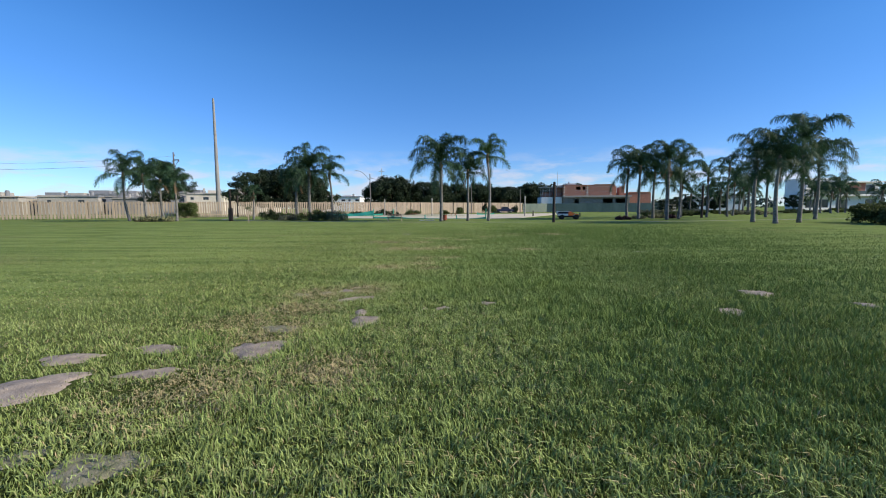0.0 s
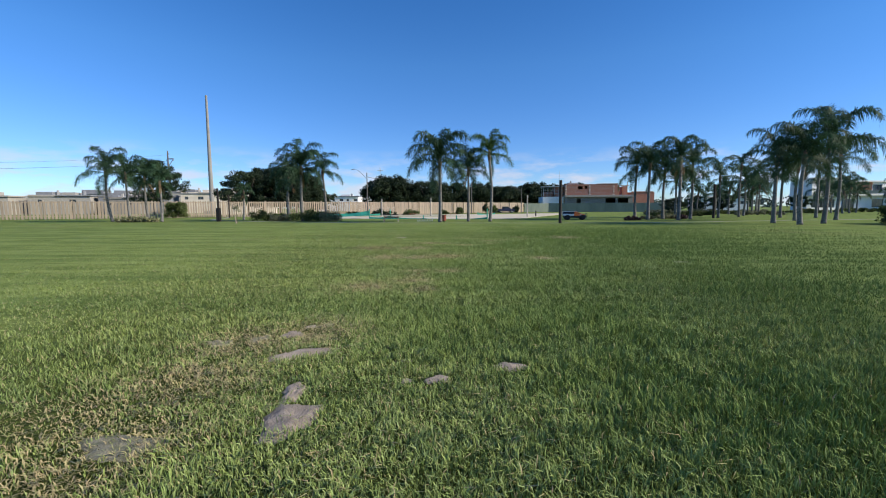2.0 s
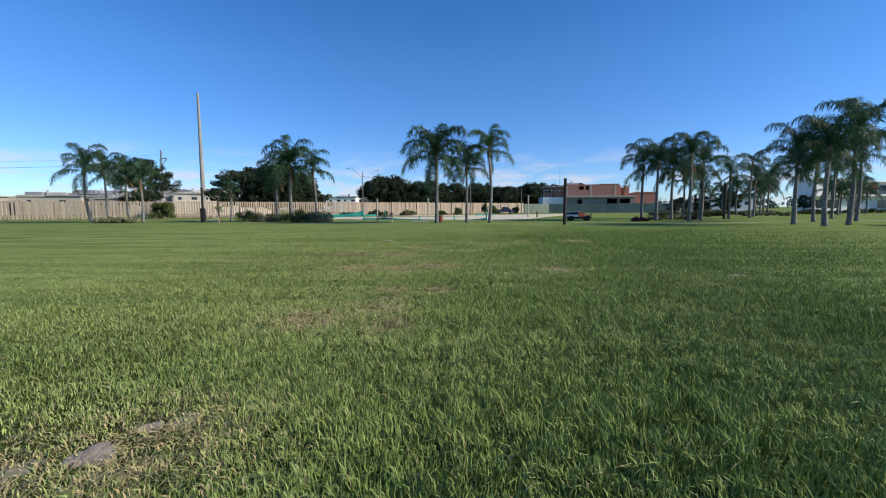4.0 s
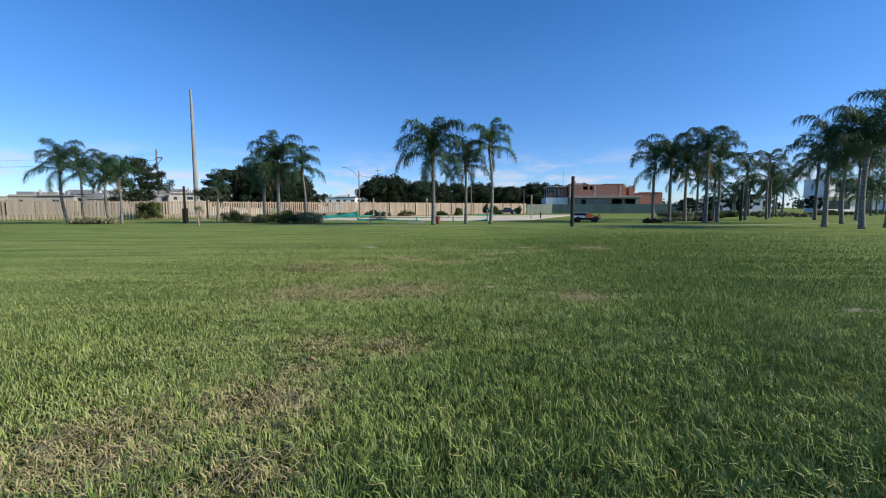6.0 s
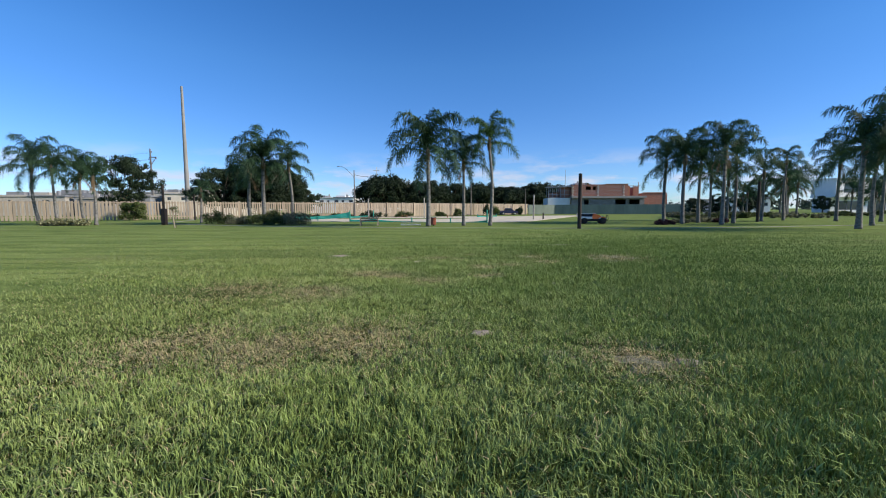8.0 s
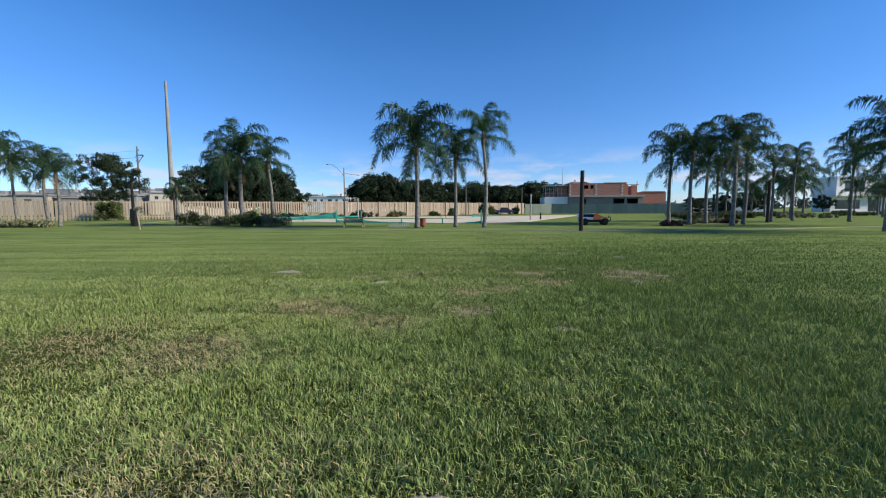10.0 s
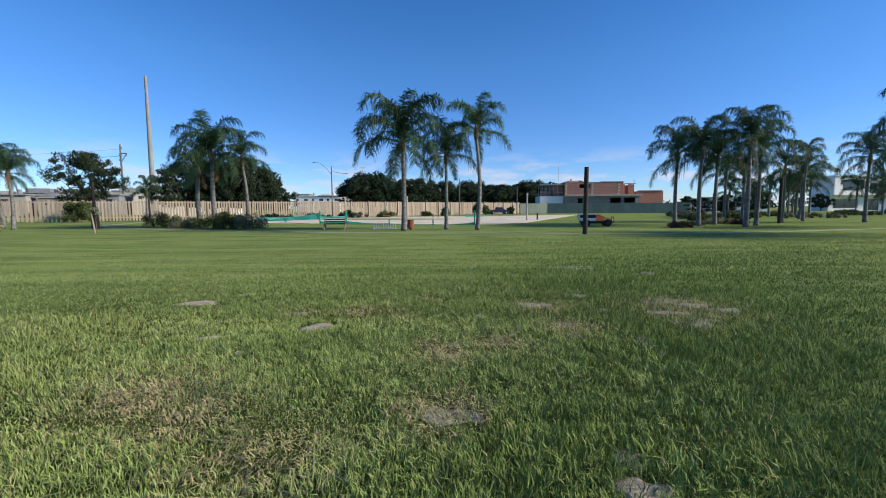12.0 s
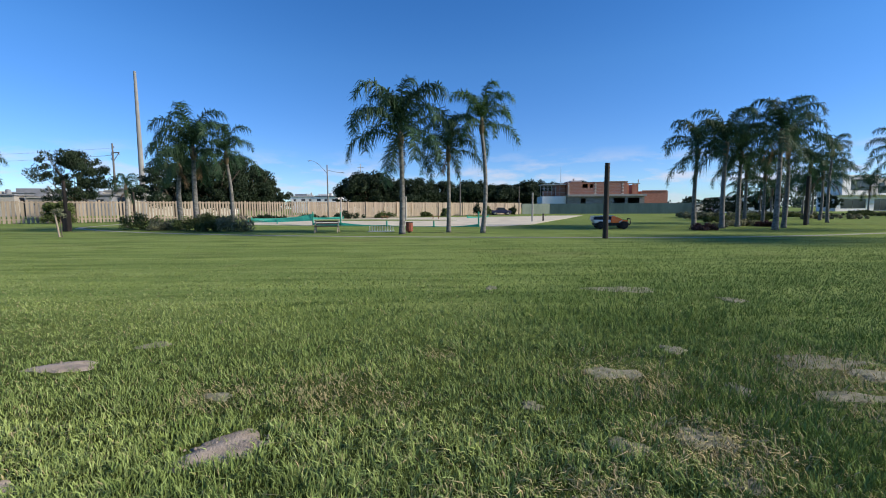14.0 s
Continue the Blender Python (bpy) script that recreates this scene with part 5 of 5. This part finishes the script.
# ---- turf ----
def dry_leaf(x, y, size, turn, seed):
    """A crumpled strip of dead leaf caught in the turf."""
    rng = np.random.default_rng(seed)
    nu, nv = 9, 5
    v, f = [], []
    for i in range(nu):
        s = i / (nu - 1)
        half = 0.5 * math.sin(math.pi * (0.12 + 0.8 * s)) ** 0.7
        for j in range(nv):
            q = 2 * j / (nv - 1) - 1
            v.append((size * (s - 0.5 + 0.04 * rng.normal()), size * 0.62 * half * (q + 0.08 * rng.normal()), 0.018 + size * (0.16 * abs(q) ** 1.5 + 0.16 * math.sin(5 * s + seed) + 0.07 * rng.normal())))
    f = [(i * nv + j, i * nv + j + 1, (i + 1) * nv + j + 1, (i + 1) * nv + j) for i in range(nu - 1) for j in range(nv - 1)]
    me = bpy.data.meshes.new("dry_leaf")
    me.from_pydata(v, [], f)
    me.materials.append(M_dry_leaf)
    ob = tagged(new("dry_leaf", me), "crumpled orange-brown dead leaf in the grass", "leaf", "dead leaves")
    ob.matrix_basis = pose(x, y, 0, 0, 0, turn)
    sol = ob.modifiers.new("thickness", "SOLIDIFY")
    sol.thickness = 0.0015


for k, (x, y, size, turn) in enumerate(((1.43, 19.12, 0.11, 20), (1.56, 19.08, 0.07, 70), (-0.28, 10.62, 0.055, 80), (-0.7, 10.65, 0.085, 5))):
    dry_leaf(x, y, size, turn, k + 3)


def clover(x, y, spread, count, seed):
    """Broad-leaved weed: rosettes of oval leaves on short stalks standing in the grass."""
    rng = np.random.default_rng(seed)
    v, f = [], []
    for i in range(count):
        cx, cy = x + spread * rng.normal(), y + spread * rng.normal()
        for k in range(int(5 + 3 * rng.random())):
            a, size, z = rng.random() * 6.283, 0.006 + 0.007 * rng.random(), 0.02 + 0.03 * rng.random()
            px, py, n0 = cx + 0.025 * math.cos(a), cy + 0.025 * math.sin(a), len(v)
            u, w = Vector((math.cos(a), math.sin(a), 0.25 * rng.normal())), Vector((-math.sin(a), math.cos(a), 0.25 * rng.normal()))
            c = Vector((px, py, z))
            v += [tuple(c + size * (math.cos(t) * 1.3 * u + math.sin(t) * w)) for t in (0, 0.9, 2.0, 3.14, 4.3, 5.4)]
            f.append(tuple(range(n0, n0 + 6)))
            m = len(v)
            v += [(cx - 0.001, cy, 0), (cx + 0.001, cy, 0), (px, py, z)]
            f.append((m, m + 1, m + 2))
    me = bpy.data.meshes.new("clover")
    me.from_pydata(v, [], f)
    me.materials.append(M_weed)
    tagged(new("clover", me), "small light green clover growing in the lawn", "weeds", "clover patches", "stuff")


for k, (x, y, spread, count) in enumerate(((3.0, 20.6, 0.22, 26), (3.5, 20.3, 0.2, 16), (0.3, 3.75, 0.12, 9), (2.6, 20.2, 0.12, 8))):
    clover(x, y, spread, count, 200 + k)


def lattice_noise(x, y, seed):
    """Smooth random hills between 0 and 1, one unit from hill to hill."""
    xi, yi = np.floor(x).astype(np.int64), np.floor(y).astype(np.int64)
    fx, fy = x - xi, y - yi
    fx, fy = fx * fx * (3 - 2 * fx), fy * fy * (3 - 2 * fy)

    def corner(i, j):
        h = (i * 374761393 + j * 668265263 + seed * 974711) & 0xFFFFFFFF
        h = ((h ^ (h >> 13)) * 1274126177) & 0xFFFFFFFF
        return ((h ^ (h >> 16)) & 0xFFFF) / 65535.0

    low = corner(xi, yi) * (1 - fx) + corner(xi + 1, yi) * fx
    high = corner(xi, yi + 1) * (1 - fx) + corner(xi + 1, yi + 1) * fx
    return low * (1 - fy) + high * fy


def turf():
    """Blades of grass: dense where the walk passes, thinner and coarser away from it."""
    rng = np.random.default_rng(11)
    xs, ys, ds = [], [], []
    cell = 0.5
    for cy in np.arange(-7.0, 46, cell):
        for cx in np.arange(-30, 32, cell):
            off = abs(cx + cell / 2 - 0.06 * max(cy, 0))
            ahead = max(cy + cell - 19.5, 1.3)
            near = max(2.0, off / 1.05, ahead)
            fade = min(1.0, max(0.0, (27 - near) / 15)) ** 1.5 * math.exp(min(0.0, cy - off * 0.85 + 3.5) / 2.2 + min(0.0, cy + 0.5) / 1.6)
            if fade < 0.01:
                continue
            n = rng.poisson(6300 * fade * (2.0 / near) ** 1.5 * cell * cell)
            if n:
                xs.append(cx + rng.random(n) * cell)
                ys.append(cy + rng.random(n) * cell)
                ds.append(np.full(n, near))
    x, y, d = np.concatenate(xs), np.concatenate(ys), np.concatenate(ds)
    # clumps a hand wide, drifts a stride wide, low mown ridges running across the walk
    clump = 0.6 * lattice_noise(x * 6.5, y * 6.5, 1) + 0.4 * lattice_noise(x * 14, y * 14, 2)
    drift = 0.6 * lattice_noise(x * 0.5, y * 0.5, 3) + 0.4 * lattice_noise(x * 1.3, y * 1.3, 4)
    ridge = 0.65 * lattice_noise(x * 0.3 + 0.5 * lattice_noise(x * 0.8, y * 0.8, 8), y * 1.9, 5) + 0.35 * lattice_noise(x * 0.8, y * 4.2, 6)
    line = lattice_noise(x * 0.22 + 0.6 * lattice_noise(x * 0.7, y * 0.7, 12), y * 1.25, 10)
    furrow = np.exp(-((line - 0.5) / 0.045) ** 2) * np.clip(1.8 * lattice_noise(x * 0.35, y * 0.8, 11) - 0.35, 0, 1)
    lush = np.clip(0.5 + 0.085 * (x - 0.05 * y + 0.2) + 1.3 * (drift - 0.5) + 0.5 * np.clip((x - 1.5) / 2.5, 0, 1) * np.clip((y - 17) / 3, 0, 1), 0, 1.3)
    for sx, sy, r in ((-0.32, 21.95, 0.22), (-2.9, 2.75, 0.4)):
        lush = np.maximum(lush, 1.4 * np.exp(-((x - sx) ** 2 + (y - sy) ** 2) / r ** 2))
    dry = np.zeros(len(x))
    for sx, sy, r in DRY:
        dry = np.maximum(dry, np.exp(-((x - sx) ** 2 + (y - sy) ** 2) / (1.15 * r) ** 2))
    dry *= np.clip(0.3 + 1.3 * clump, 0, 1)
    keep = rng.random(len(x)) < np.clip(0.55 + 0.9 * clump, 0, 1) * (1 - 0.25 * dry) * (1 - 0.2 * furrow)
    for sx, sy, rx, ry, turn, cover in SOIL:
        c, sn = math.cos(radians(turn)), math.sin(radians(turn))
        u, w = (x - sx) * c + (y - sy) * sn, (y - sy) * c - (x - sx) * sn
        q = (u / rx) ** 2 + (w / ry) ** 2
        edge = 0.85 + 0.45 * (lattice_noise(x * 11, y * 11, 7) - 0.4)
        keep &= (q > edge) | (rng.random(len(x)) < np.clip(1.5 * cover, 0, 0.9) + 0.3 * np.clip(q - 0.6, 0, 1))
    x, y, d, clump, lush, dry, ridge, furrow = (a[keep] for a in (x, y, d, clump, lush, dry, ridge, furrow))
    n = len(x)
    is_dry = rng.random(n) < np.clip(0.015 + 1.0 * dry + 0.10 * (1 - lush) ** 2, 0, 0.88)
    coarse = np.sqrt(d / 2.0)
    tall = (1 - 0.35 * furrow) * (0.034 + 0.062 * rng.random(n) ** 1.3) * (0.55 + 0.75 * clump) * (0.78 + 0.5 * lush) * (1 - 0.3 * dry) * (0.68 + 0.62 * ridge) * (1 - 0.5 * np.clip((d - 3.5) / 9, 0, 1)) * 1.18
    wide = (0.0027 + 0.0023 * rng.random(n)) * coarse ** 0.8
    # blades of one clump lean much the same way
    az = 12.6 * lattice_noise(x * 5, y * 5, 9) + 1.3 * rng.normal(size=n)
    flop = rng.random(n) < 0.12 + 0.36 * (1 - lush) + 0.3 * is_dry + 0.2 * np.clip((d - 3) / 4, 0, 1)
    bend = np.where(flop, 0.6 + 0.7 * rng.random(n), 0.05 + 0.5 * rng.random(n)) + 0.4 * is_dry
    dx, dy = np.cos(az), np.sin(az)
    base = np.stack([x, y, np.full(n, -0.004)], 1)
    out = np.stack([dx, dy, np.zeros(n)], 1)
    side = np.stack([-dy, dx, np.zeros(n)], 1) * wide[:, None]
    upz = np.array([0, 0, 1.0])
    mid = base + out * (tall * bend * 0.2)[:, None] + upz * (tall * 0.55)[:, None]
    sway = np.stack([-dy, dx, np.zeros(n)], 1) * (tall * 0.22 * rng.normal(size=n))[:, None]
    tip = base + out * (tall * bend * 0.95)[:, None] + sway + upz * (tall * (1.0 - 0.38 * np.minimum(bend, 1.7)))[:, None]
    fine = (d < 3.0) & (rng.random(n) < 0.4)
    nf, nc = int(fine.sum()), int((~fine).sum())
    va = np.stack([base[fine], (mid - side)[fine], (mid + side)[fine], tip[fine]], 1).reshape(-1, 3)
    vb = np.stack([(base - side)[~fine], (base + side)[~fine], tip[~fine]], 1).reshape(-1, 3)
    k = np.arange(nf)[:, None] * 4
    la = (k + np.array([[0, 2, 1, 1, 2, 3]])).ravel()
    lb = np.arange(nc * 3) + nf * 4
    counts = np.concatenate([np.tile([3, 3], nf), np.full(nc, 3)])
    me = fast_mesh("grass", np.concatenate([va, vb]), np.concatenate([la, lb]), counts, M_blade)
    straw = np.where(is_dry, 0.4 + 0.5 * rng.random(n), 0.0)
    # 0 at the foot, 1 at the point: steers the painted foot shade
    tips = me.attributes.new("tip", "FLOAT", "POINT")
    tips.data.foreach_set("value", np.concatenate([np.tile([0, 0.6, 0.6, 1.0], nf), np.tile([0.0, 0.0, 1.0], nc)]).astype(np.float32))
    for key, value in (("dry", straw), ("lush", lush)):
        at = me.attributes.new(key, "FLOAT", "POINT")
        at.data.foreach_set("value", np.concatenate([np.repeat(value[fine], 4), np.repeat(value[~fine], 3)]).astype(np.float32))
    return me


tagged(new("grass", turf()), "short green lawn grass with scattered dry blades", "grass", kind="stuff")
